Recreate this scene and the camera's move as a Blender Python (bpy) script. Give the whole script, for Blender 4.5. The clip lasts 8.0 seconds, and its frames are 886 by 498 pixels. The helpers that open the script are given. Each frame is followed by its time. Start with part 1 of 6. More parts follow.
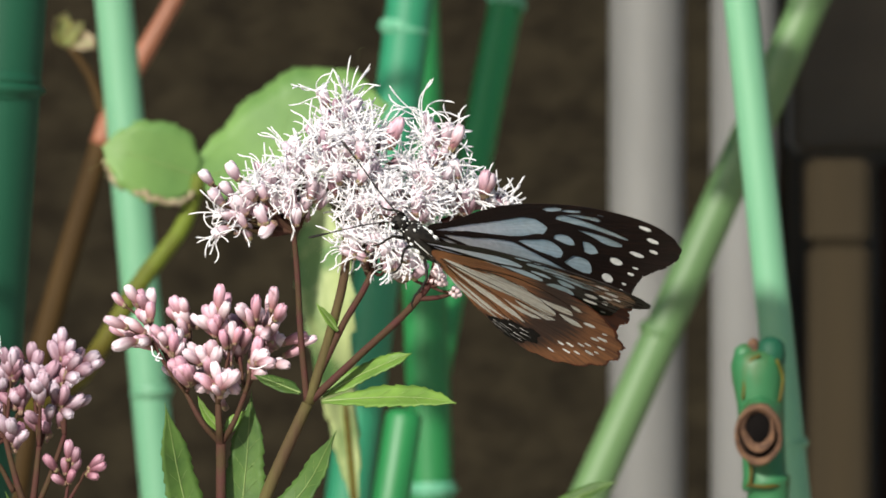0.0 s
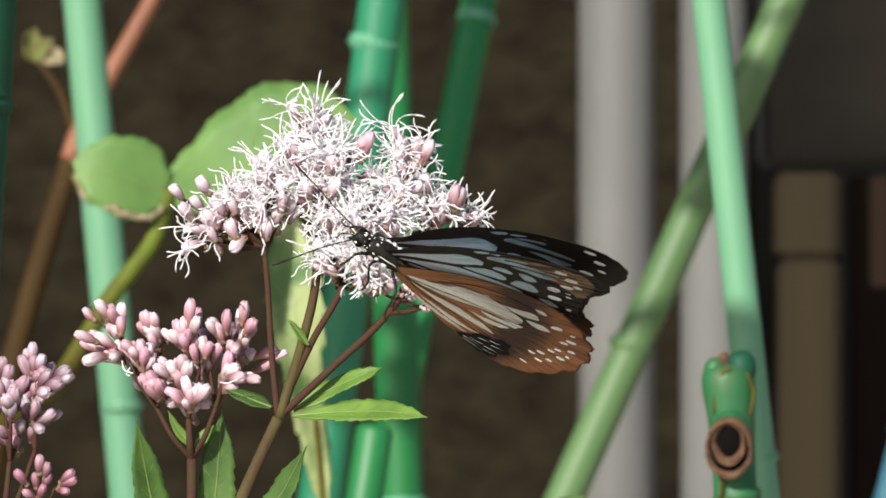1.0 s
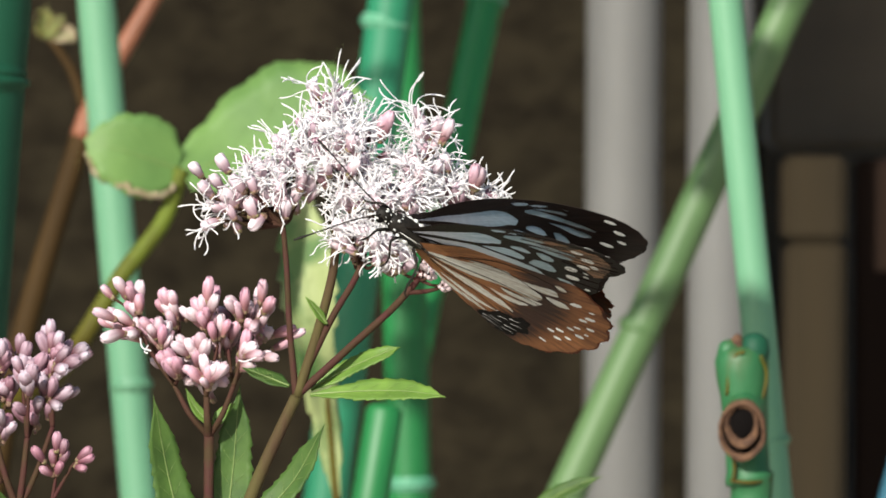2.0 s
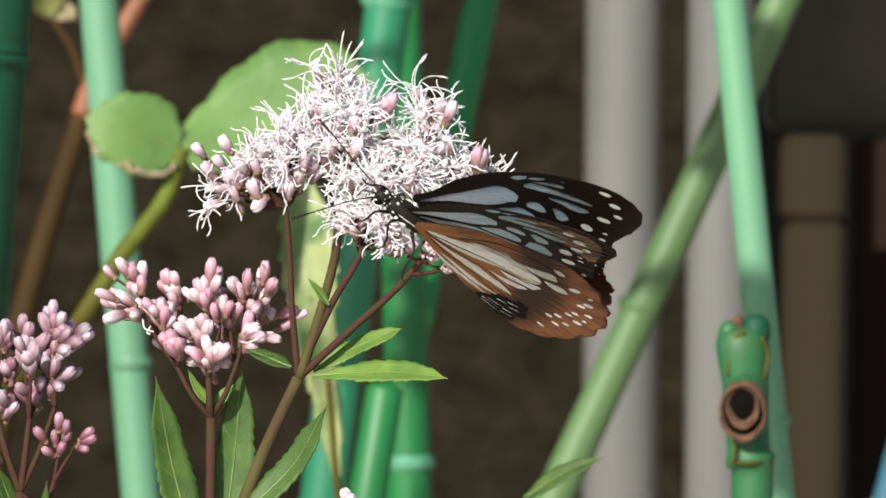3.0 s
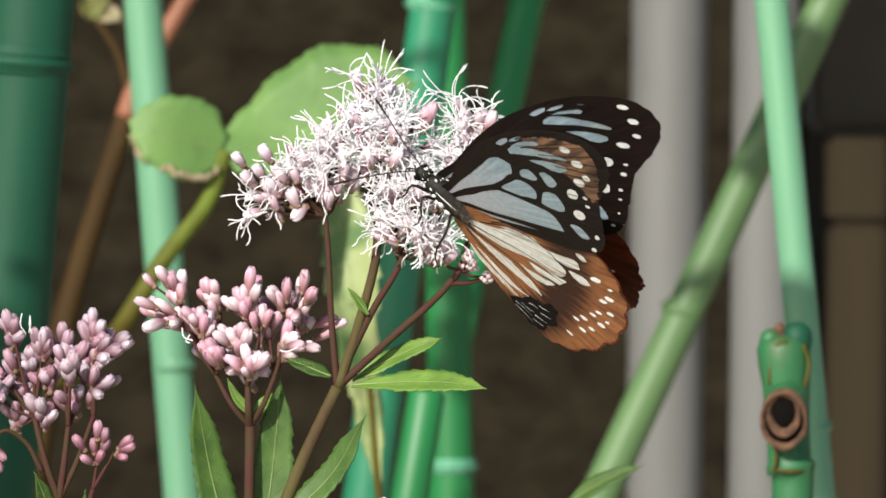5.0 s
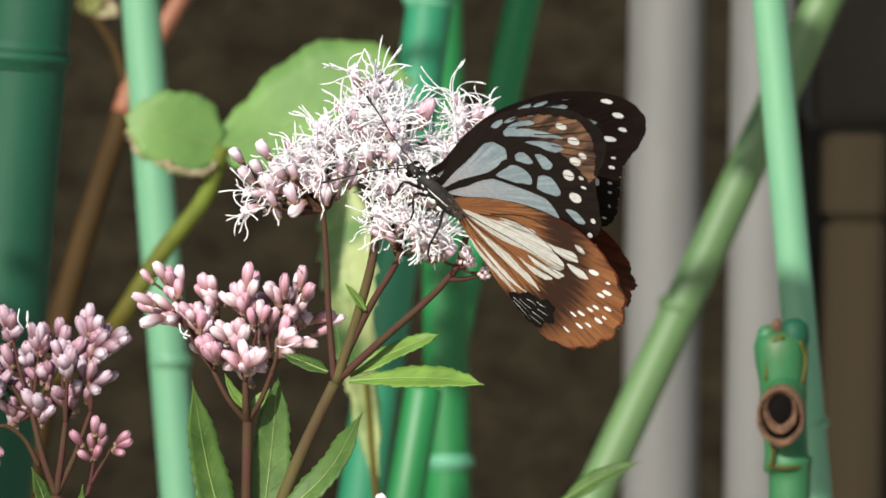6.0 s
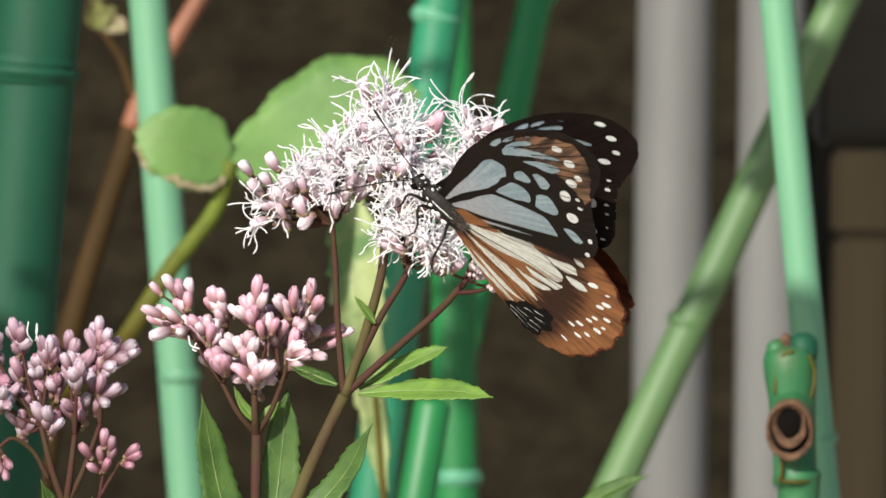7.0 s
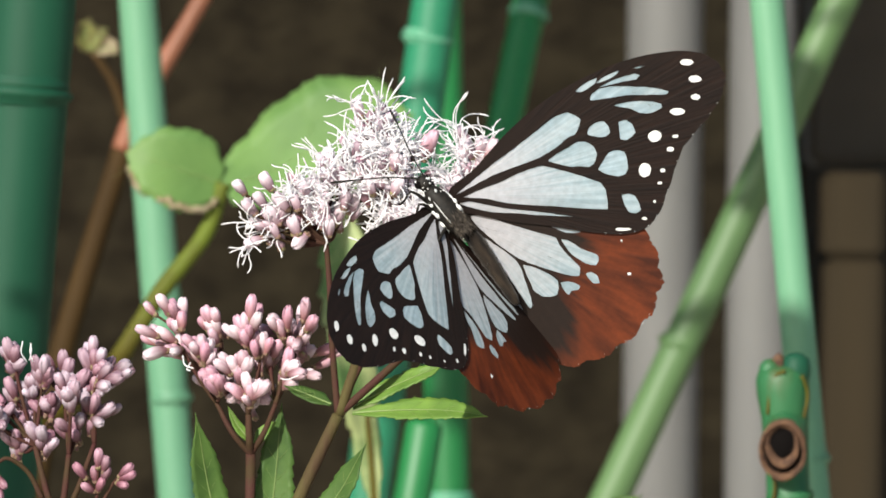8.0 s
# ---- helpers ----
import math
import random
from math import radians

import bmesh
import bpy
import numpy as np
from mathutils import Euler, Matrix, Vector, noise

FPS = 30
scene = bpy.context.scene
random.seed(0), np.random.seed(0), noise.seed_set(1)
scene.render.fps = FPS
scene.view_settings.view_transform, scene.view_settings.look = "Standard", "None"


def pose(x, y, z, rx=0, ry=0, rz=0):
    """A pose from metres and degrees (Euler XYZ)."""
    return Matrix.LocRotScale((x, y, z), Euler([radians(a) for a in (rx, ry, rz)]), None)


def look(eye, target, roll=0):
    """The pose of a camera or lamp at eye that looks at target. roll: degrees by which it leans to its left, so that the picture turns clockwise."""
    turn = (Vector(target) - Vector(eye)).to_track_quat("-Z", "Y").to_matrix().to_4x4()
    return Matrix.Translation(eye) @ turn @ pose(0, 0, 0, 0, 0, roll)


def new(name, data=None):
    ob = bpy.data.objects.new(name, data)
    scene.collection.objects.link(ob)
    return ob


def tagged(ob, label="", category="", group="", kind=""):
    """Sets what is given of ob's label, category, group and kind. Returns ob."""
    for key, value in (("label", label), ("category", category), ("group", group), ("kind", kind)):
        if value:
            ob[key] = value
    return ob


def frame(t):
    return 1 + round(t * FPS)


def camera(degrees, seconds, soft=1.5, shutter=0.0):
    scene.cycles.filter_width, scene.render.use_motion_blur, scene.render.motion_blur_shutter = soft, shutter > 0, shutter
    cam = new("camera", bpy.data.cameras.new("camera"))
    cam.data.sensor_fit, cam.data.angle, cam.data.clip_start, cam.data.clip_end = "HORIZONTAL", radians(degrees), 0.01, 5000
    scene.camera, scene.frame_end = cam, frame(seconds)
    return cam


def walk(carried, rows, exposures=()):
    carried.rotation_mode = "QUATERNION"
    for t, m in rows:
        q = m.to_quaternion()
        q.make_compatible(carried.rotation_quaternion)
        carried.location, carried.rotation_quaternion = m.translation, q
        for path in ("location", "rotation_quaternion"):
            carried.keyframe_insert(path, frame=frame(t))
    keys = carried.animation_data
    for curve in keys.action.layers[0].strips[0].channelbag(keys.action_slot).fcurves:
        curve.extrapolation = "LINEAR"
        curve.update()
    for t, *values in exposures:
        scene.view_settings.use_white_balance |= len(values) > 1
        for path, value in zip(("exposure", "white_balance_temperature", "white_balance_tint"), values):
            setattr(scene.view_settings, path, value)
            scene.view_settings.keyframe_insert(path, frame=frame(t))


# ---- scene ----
# Camera: a long lens held by hand 1.3 m from the flower, focused on it.
cam = camera(6.8, 8.0, soft=1.7)
cam.data.dof.use_dof = True
cam.data.dof.focus_distance = 1.305
cam.data.dof.aperture_fstop = 72
PATH = [
    (0, look((0.00000, 0.00000, 1.00000), (0.00000, 2.00000, 1.00000), -0.000)),
    (0.5, look((-0.00008, 0.00000, 0.99927), (-0.00092, 2.00000, 1.00171), -0.062)),
    (1, look((-0.00022, 0.00000, 0.99976), (0.00804, 2.00000, 1.00389), -0.100)),
    (1.5, look((-0.00213, 0.00000, 0.99919), (0.00801, 2.00000, 1.00213), 0.072)),
    (2.8, look((-0.00651, 0.00000, 1.00046), (0.00240, 2.00000, 0.99340), 0.558)),
    (3, look((-0.00583, 0.00000, 1.00069), (0.00515, 2.00000, 0.99305), 0.454)),
    (3.5, look((-0.00709, 0.00000, 1.00108), (0.00067, 2.00000, 0.99250), 0.673)),
    (4, look((-0.00557, 0.00000, 1.00229), (0.00553, 2.00000, 0.98988), 0.587)),
    (4.5, look((-0.00614, 0.00000, 1.00249), (-0.00101, 2.00000, 0.99222), 0.718)),
    (5, look((-0.00397, 0.00000, 1.00382), (-0.00641, 2.00000, 0.99398), 0.691)),
    (6.5, look((-0.00455, 0.00000, 1.00392), (-0.00544, 2.00000, 0.99243), 0.809)),
    (7, look((-0.00458, 0.00000, 1.00255), (-0.00797, 2.00000, 0.99693), 0.783)),
    (7.5, look((-0.00473, 0.00000, 1.00204), (-0.00651, 2.00000, 0.99909), 0.766)),
    (8, look((-0.00589, 0.00000, 1.00146), (-0.00576, 2.00000, 1.00268), 0.719)),
]
walk(cam, PATH)

# ---- light ----
SUN_ELEVATION, SUN_AZIMUTH = radians(28), radians(206)
world = bpy.data.worlds.new("sky")
scene.world = world
world.use_nodes = True
sky = world.node_tree.nodes.new("ShaderNodeTexSky")
sky.sky_type = "NISHITA"
sky.sun_disc = False
sky.sun_elevation, sky.sun_rotation = SUN_ELEVATION, SUN_AZIMUTH
background = world.node_tree.nodes["Background"]
background.inputs["Strength"].default_value = 0.085
world.node_tree.links.new(sky.outputs["Color"], background.inputs["Color"])
sun_data = bpy.data.lights.new("sun", "SUN")
sun_data.energy, sun_data.angle, sun_data.color = 4.7, radians(0.5), (1.0, 0.96, 0.862)
sun = new("sun", sun_data)
toward_sun = Vector((math.sin(SUN_AZIMUTH) * math.cos(SUN_ELEVATION), math.cos(SUN_AZIMUTH) * math.cos(SUN_ELEVATION), math.sin(SUN_ELEVATION)))
sun.matrix_world = look(Vector((0, 0, 1)) + toward_sun * 6, (0, 0, 1))
scene.view_settings.exposure = 0.45

# ---- measures ----
NEAR = 1.32      # distance of the flower from the lens, metres
EYE = 1.0        # height of the lens above the soil


def spot(a, b, d=NEAR):
    """The point d metres out, on the line of sight that passes a mm right of and b mm above the axis at the flower."""
    k = d / NEAR / 1000
    return Vector((a * k, d, EYE + b * k))


# ---- materials ----
def material(name, colour, rough=0.6, second=None, scale=40.0, detail=4.0, bump=0.0, bump_scale=200.0, specular=0.5,
             sheen=0.0, stretch=(1, 1, 1), spread=(0.35, 0.65), vary=0.0, thin=0.0):
    """A surface of two colours mixed by noise in the thing's own space, with fine relief and a shift of tone from piece to piece."""
    mat = bpy.data.materials.new(name)
    mat.use_nodes = True
    nodes, links = mat.node_tree.nodes, mat.node_tree.links
    shader = nodes["Principled BSDF"]
    shader.inputs["Roughness"].default_value = rough
    shader.inputs["Specular IOR Level"].default_value = specular
    shader.inputs["Sheen Weight"].default_value = sheen
    coords = nodes.new("ShaderNodeTexCoord")
    mapping = nodes.new("ShaderNodeMapping")
    mapping.inputs["Scale"].default_value = stretch
    links.new(coords.outputs["Object"], mapping.inputs["Vector"])
    noise_node = nodes.new("ShaderNodeTexNoise")
    noise_node.inputs["Scale"].default_value = scale
    noise_node.inputs["Detail"].default_value = detail
    links.new(mapping.outputs["Vector"], noise_node.inputs["Vector"])
    ramp = nodes.new("ShaderNodeMapRange")
    ramp.inputs["From Min"].default_value, ramp.inputs["From Max"].default_value = spread
    links.new(noise_node.outputs["Fac"], ramp.inputs["Value"])
    mix = nodes.new("ShaderNodeMix")
    mix.data_type = "RGBA"
    mix.inputs["A"].default_value = (*colour, 1)
    mix.inputs["B"].default_value = (*(second or [c * 0.75 for c in colour]), 1)
    links.new(ramp.outputs["Result"], mix.inputs["Factor"])
    out = mix.outputs["Result"]
    if vary:
        info = nodes.new("ShaderNodeObjectInfo")
        span = nodes.new("ShaderNodeMapRange")
        span.inputs["To Min"].default_value, span.inputs["To Max"].default_value = 1 - vary, 1 + vary
        links.new(info.outputs["Random"], span.inputs["Value"])
        tone = nodes.new("ShaderNodeHueSaturation")
        links.new(out, tone.inputs["Color"])
        links.new(span.outputs["Result"], tone.inputs["Value"])
        out = tone.outputs["Color"]
    links.new(out, shader.inputs["Base Color"])
    if bump:
        grain = nodes.new("ShaderNodeTexNoise")
        grain.inputs["Scale"].default_value = bump_scale
        grain.inputs["Detail"].default_value = 6
        links.new(mapping.outputs["Vector"], grain.inputs["Vector"])
        relief = nodes.new("ShaderNodeBump")
        relief.inputs["Strength"].default_value = 0.6
        relief.inputs["Distance"].default_value = bump
        links.new(grain.outputs["Fac"], relief.inputs["Height"])
        links.new(relief.outputs["Normal"], shader.inputs["Normal"])
    if thin:
        through_light = nodes.new("ShaderNodeBsdfTranslucent")
        links.new(out, through_light.inputs["Color"])
        blend = nodes.new("ShaderNodeMixShader")
        blend.inputs["Fac"].default_value = thin
        links.new(shader.outputs["BSDF"], blend.inputs[1])
        links.new(through_light.outputs["BSDF"], blend.inputs[2])
        links.new(blend.outputs["Shader"], nodes["Material Output"].inputs["Surface"])
    return mat


def blend_along(mat, low, high, start, end, axis="Z", other=None):
    """Let the base colour go from low to high (or, on some pieces, to other) between two heights of the piece's own space."""
    nodes, links = mat.node_tree.nodes, mat.node_tree.links
    shader = nodes["Principled BSDF"]
    coords = next(n for n in nodes if n.type == "TEX_COORD")
    axes = nodes.new("ShaderNodeSeparateXYZ")
    links.new(coords.outputs["Object"], axes.inputs[0])
    span = nodes.new("ShaderNodeMapRange")
    span.interpolation_type = "SMOOTHSTEP"
    span.inputs["From Min"].default_value, span.inputs["From Max"].default_value = start, end
    links.new(axes.outputs[axis], span.inputs["Value"])
    mix = nodes.new("ShaderNodeMix")
    mix.data_type = "RGBA"
    mix.inputs["A"].default_value, mix.inputs["B"].default_value = (*low, 1), (*high, 1)
    links.new(span.outputs["Result"], mix.inputs["Factor"])
    if other:
        info = nodes.new("ShaderNodeObjectInfo")
        scatter = nodes.new("ShaderNodeMath")
        scatter.operation = "MULTIPLY"
        scatter.inputs[1].default_value = 7.31
        links.new(info.outputs["Random"], scatter.inputs[0])
        share = nodes.new("ShaderNodeMath")
        share.operation = "FRACT"
        links.new(scatter.outputs[0], share.inputs[0])
        tip = nodes.new("ShaderNodeMix")
        tip.data_type = "RGBA"
        tip.inputs["A"].default_value, tip.inputs["B"].default_value = (*high, 1), (*other, 1)
        links.new(share.outputs[0], tip.inputs["Factor"])
        links.new(tip.outputs["Result"], mix.inputs["B"])
    old = shader.inputs["Base Color"].links[0].from_socket
    both = nodes.new("ShaderNodeMix")
    both.data_type = "RGBA"
    both.blend_type = "MULTIPLY"
    both.inputs["Factor"].default_value = 1.0
    links.new(mix.outputs["Result"], both.inputs["A"])
    links.new(old, both.inputs["B"])
    links.new(both.outputs["Result"], shader.inputs["Base Color"])
    return mat


# The unseen ground is paler than soil, to bounce sunlight up under the wings.
BOUNCE_GROUND = material("pale_bounce_ground", (0.52, 0.47, 0.40), 0.95, second=(0.38, 0.335, 0.275), scale=12, bump=0.01, bump_scale=40)
WALL = material("mottled_dark_wall", (0.0195, 0.0155, 0.0089), 0.95, specular=0.1, second=(0.0084, 0.0064, 0.0037), scale=55, detail=10, bump=0.003, bump_scale=160, spread=(0.34, 0.66), stretch=(1, 1, 1.5))
DARK = material("dark_boards", (0.125, 0.100, 0.070), 0.9, second=(0.08, 0.064, 0.045), scale=14, bump=0.001, bump_scale=90)
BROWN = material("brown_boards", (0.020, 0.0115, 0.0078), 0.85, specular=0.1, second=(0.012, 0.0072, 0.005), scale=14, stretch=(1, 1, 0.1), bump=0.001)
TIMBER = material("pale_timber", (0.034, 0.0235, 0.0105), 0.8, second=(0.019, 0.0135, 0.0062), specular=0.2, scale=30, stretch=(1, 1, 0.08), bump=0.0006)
GREY = material("grey_pipe_plastic", (0.158, 0.157, 0.152), 0.6, second=(0.118, 0.118, 0.114), scale=25, detail=6, stretch=(1, 1, 0.3))
MINT = material("faded_green_coating", (0.135, 0.312, 0.184), 0.5, second=(0.104, 0.262, 0.152), scale=60, stretch=(1, 1, 0.15), bump=0.0001, bump_scale=400, vary=0.06)
GREEN = material("green_coating", (0.012, 0.185, 0.046), 0.5, second=(0.008, 0.132, 0.033), scale=60, stretch=(1, 1, 0.15), bump=0.0001, bump_scale=400, vary=0.1)
TEAL = material("teal_green_coating", (0.016, 0.195, 0.095), 0.5, second=(0.011, 0.142, 0.070), scale=60, stretch=(1, 1, 0.15), bump=0.0001, bump_scale=400)
RING = material("worn_pale_green_coating", (0.11, 0.32, 0.20), 0.5, second=(0.06, 0.25, 0.14), scale=300, detail=6, bump=0.0001, bump_scale=400)
DEEP = material("deep_green_coating", (0.009, 0.074, 0.038), 0.6, specular=0.25, second=(0.006, 0.051, 0.026), scale=40, stretch=(1, 1, 0.2), bump=0.0001, bump_scale=400)
CUT_GREEN = material("cut_cane_green", (0.021, 0.120, 0.042), 0.55, second=(0.050, 0.078, 0.020), spread=(0.48, 0.64), scale=120, detail=8, stretch=(1, 1, 0.3), bump=0.0003, bump_scale=400, specular=0.5)
OLIVE = material("olive_green_coating", (0.096, 0.178, 0.066), 0.5, second=(0.068, 0.132, 0.048), scale=50, stretch=(1, 1, 0.2), bump=0.0001, bump_scale=400)
BLUE = material("blue_coating", (0.030, 0.125, 0.180), 0.55, second=(0.022, 0.095, 0.14), scale=60, stretch=(1, 1, 0.15))
RUST = material("cut_bamboo_rim", (0.125, 0.062, 0.030), 0.85, second=(0.050, 0.022, 0.011), scale=600, bump=0.0003, bump_scale=900)
# Near black for the eyes, and for shade painted inside the sawn stub.
NEAR_BLACK = material("near_black_eye_and_hollow", (0.004, 0.003, 0.0028), 0.95, specular=0.1)
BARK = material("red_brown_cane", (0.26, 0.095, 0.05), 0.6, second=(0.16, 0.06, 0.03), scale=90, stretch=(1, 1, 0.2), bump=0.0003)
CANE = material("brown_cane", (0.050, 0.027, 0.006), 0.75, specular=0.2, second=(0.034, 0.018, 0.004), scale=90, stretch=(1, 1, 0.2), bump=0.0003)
VINE = blend_along(material("vine_stalk", (0.108, 0.145, 0.016), 0.65, specular=0.2, second=(0.080, 0.090, 0.012), scale=120, bump=0.0002), (0.74, 0.48, 0.48), (0.95, 0.95, 0.95), 0.968, 1.006)
STALK = material("plant_stalk", (0.078, 0.066, 0.024), 0.8, second=(0.060, 0.031, 0.021), specular=0.15, spread=(0.42, 0.70), scale=220, detail=6, stretch=(1, 1, 0.2), bump=0.0002, bump_scale=1500)
TWIG = material("reddish_stalk", (0.064, 0.023, 0.022), 0.78, specular=0.12, second=(0.052, 0.034, 0.017), scale=250, detail=6, bump=0.0002, bump_scale=1500)
LEAF = material("leaf_green", (0.105, 0.200, 0.042), 0.5, second=(0.062, 0.132, 0.028), scale=220, detail=6, bump=0.00015, bump_scale=900, vary=0.15, thin=0.42)
YOUNG_LEAF = material("young_leaf_green", (0.20, 0.345, 0.060), 0.5, second=(0.12, 0.23, 0.040), scale=160, detail=6, bump=0.00015, bump_scale=900, thin=0.35)
RIB = material("leaf_rib", (0.27, 0.37, 0.13), 0.5, second=(0.22, 0.31, 0.10), scale=300, thin=0.25)
ROUND_LEAF = material("vine_leaf_green", (0.175, 0.320, 0.085), 0.55, second=(0.115, 0.235, 0.060), scale=55, detail=6, bump=0.0003, bump_scale=300, thin=0.3)
WITHERED = material("withered_leaf", (0.30, 0.25, 0.16), 0.8, second=(0.20, 0.15, 0.08), scale=300, bump=0.0003, bump_scale=600)
SPRIG = material("yellow_brown_leaf", (0.19, 0.19, 0.05), 0.7, second=(0.075, 0.055, 0.022), spread=(0.42, 0.58), scale=160, detail=6, bump=0.0003, bump_scale=600, thin=0.2)
DRIED = material("dried_petal", (0.48, 0.46, 0.42), 0.85, second=(0.30, 0.27, 0.22), scale=250, bump=0.0003, bump_scale=600)
YELLOW_LEAF = material("yellowing_leaf", (0.34, 0.40, 0.17), 0.6, second=(0.09, 0.18, 0.05), spread=(0.44, 0.60), scale=75, detail=6, bump=0.0003, bump_scale=300, thin=0.2)
BRACT = material("bud_scale", (0.20, 0.105, 0.085), 0.6, second=(0.19, 0.17, 0.075), scale=900, vary=0.12)
BUD = blend_along(material("bud_pink", (1.0, 0.98, 0.99), 0.55, second=(0.74, 0.64, 0.68), scale=1100, stretch=(1, 1, 0.35), spread=(0.42, 0.62), bump=0.0001, bump_scale=2500, vary=0.2),
                  (0.235, 0.105, 0.105), (0.74, 0.66, 0.70), 0.0008, 0.0043, other=(0.50, 0.265, 0.345))
DUSKY_BUD = blend_along(material("bud_dusky", (1.0, 0.98, 0.99), 0.55, second=(0.68, 0.58, 0.63), scale=1100, stretch=(1, 1, 0.35), spread=(0.42, 0.62), bump=0.0001, bump_scale=2500, vary=0.2),
                        (0.150, 0.060, 0.070), (0.50, 0.45, 0.515), 0.0008, 0.0042, other=(0.30, 0.145, 0.195))
ROSE_BUD = blend_along(material("bud_rose", (1.0, 0.98, 0.99), 0.55, second=(0.66, 0.56, 0.60), scale=1100, stretch=(1, 1, 0.35), spread=(0.42, 0.62), bump=0.0001, bump_scale=2500, vary=0.2),
                       (0.135, 0.048, 0.060), (0.42, 0.26, 0.32), 0.0008, 0.0042, other=(0.30, 0.115, 0.165))
PALE_BUD = blend_along(material("bud_pale", (0.98, 0.96, 0.97), 0.5, second=(0.80, 0.72, 0.75), scale=1000, stretch=(1, 1, 0.4), bump=0.00006, bump_scale=2500, vary=0.14),
                       (0.32, 0.20, 0.235), (0.78, 0.74, 0.78), 0.0006, 0.0040, other=(0.66, 0.55, 0.61))
KNOT = material("floret_knot", (0.62, 0.52, 0.53), 0.55, second=(0.46, 0.34, 0.36), scale=600, bump=0.00006, bump_scale=2500, vary=0.1)
THREAD = material("style_white", (0.94, 0.935, 0.95), 0.5, second=(0.89, 0.87, 0.90), scale=500, thin=0.35)

def silk(name, colour, second, rough=0.45, inner=None, side=1, threads=42.0, relief=0.00010, specular=0.3, spread=(0.32, 0.68), fold=0.0, ring=None, thin=0.0):
    """Wing scales that run out from the wing's root in fine silky pleats; inner = (colour, from, to) is the hue nearer the root, in metres."""
    mat = bpy.data.materials.new(name)
    mat.use_nodes = True
    nodes, links = mat.node_tree.nodes, mat.node_tree.links
    shader = nodes["Principled BSDF"]
    shader.inputs["Roughness"].default_value = rough
    shader.inputs["Specular IOR Level"].default_value = specular

    def math_node(kind, a, b=0.0):
        node = nodes.new("ShaderNodeMath")
        node.operation = kind
        for k, value in enumerate((a, b)):
            if isinstance(value, (int, float)):
                node.inputs[k].default_value = value
            else:
                links.new(value, node.inputs[k])
        return node.outputs[0]

    coords = nodes.new("ShaderNodeTexCoord")
    axes = nodes.new("ShaderNodeSeparateXYZ")
    links.new(coords.outputs["Object"], axes.inputs[0])
    reach = nodes.new("ShaderNodeVectorMath")
    reach.operation = "LENGTH"
    links.new(coords.outputs["Object"], reach.inputs[0])
    angle = math_node("ARCTAN2", math_node("MULTIPLY", axes.outputs["X"], side), math_node("MULTIPLY", axes.outputs["Y"], -1.0))
    grid = nodes.new("ShaderNodeCombineXYZ")
    links.new(math_node("MULTIPLY", angle, threads), grid.inputs[0])
    links.new(math_node("MULTIPLY", reach.outputs["Value"], 70.0), grid.inputs[1])
    pleat = nodes.new("ShaderNodeTexNoise")
    pleat.inputs["Scale"].default_value = 1.0
    pleat.inputs["Detail"].default_value = 5
    links.new(grid.outputs[0], pleat.inputs["Vector"])
    ramp = nodes.new("ShaderNodeMapRange")
    ramp.inputs["From Min"].default_value, ramp.inputs["From Max"].default_value = spread
    links.new(pleat.outputs["Fac"], ramp.inputs["Value"])
    mix = nodes.new("ShaderNodeMix")
    mix.data_type = "RGBA"
    mix.inputs["A"].default_value, mix.inputs["B"].default_value = (*colour, 1), (*second, 1)
    links.new(ramp.outputs["Result"], mix.inputs["Factor"])
    out = mix.outputs["Result"]
    if inner:
        hue, start, end = inner
        far = math_node("ADD", reach.outputs["Value"], math_node("MULTIPLY", math_node("SUBTRACT", pleat.outputs["Fac"], 0.5), 0.016))
        if fold:
            inside = nodes.new("ShaderNodeMapRange")
            inside.interpolation_type = "SMOOTHSTEP"
            inside.inputs["From Min"].default_value, inside.inputs["From Max"].default_value = 0.32, -0.08
            inside.inputs["To Max"].default_value = fold
            links.new(angle, inside.inputs["Value"])
            far = math_node("SUBTRACT", far, inside.outputs["Result"])
        span = nodes.new("ShaderNodeMapRange")
        span.interpolation_type = "SMOOTHSTEP"
        span.inputs["From Min"].default_value, span.inputs["From Max"].default_value = start, end
        links.new(far, span.inputs["Value"])
        tint = nodes.new("ShaderNodeMix")
        tint.data_type = "RGBA"
        tint.inputs["A"].default_value = (*hue, 1)
        links.new(out, tint.inputs["B"])
        links.new(span.outputs["Result"], tint.inputs["Factor"])
        out = tint.outputs["Result"]
    if ring:
        # a band of another hue across the wing, at a distance from the root
        hue, middle, half = ring
        far = math_node("ADD", reach.outputs["Value"], math_node("MULTIPLY", math_node("SUBTRACT", pleat.outputs["Fac"], 0.5), 0.012))
        off = math_node("ABSOLUTE", math_node("SUBTRACT", far, middle))
        span = nodes.new("ShaderNodeMapRange")
        span.interpolation_type = "SMOOTHSTEP"
        span.inputs["From Min"].default_value, span.inputs["From Max"].default_value = half * 0.3, half
        links.new(off, span.inputs["Value"])
        band = nodes.new("ShaderNodeMix")
        band.data_type = "RGBA"
        band.inputs["A"].default_value = (*hue, 1)
        links.new(out, band.inputs["B"])
        links.new(span.outputs["Result"], band.inputs["Factor"])
        out = band.outputs["Result"]
    fine = nodes.new("ShaderNodeTexNoise")
    fine.inputs["Scale"].default_value = 900
    fine.inputs["Detail"].default_value = 6
    links.new(coords.outputs["Object"], fine.inputs["Vector"])
    tone = nodes.new("ShaderNodeHueSaturation")
    links.new(out, tone.inputs["Color"])
    links.new(math_node("ADD", math_node("MULTIPLY", fine.outputs["Fac"], 0.5), 0.75), tone.inputs["Value"])
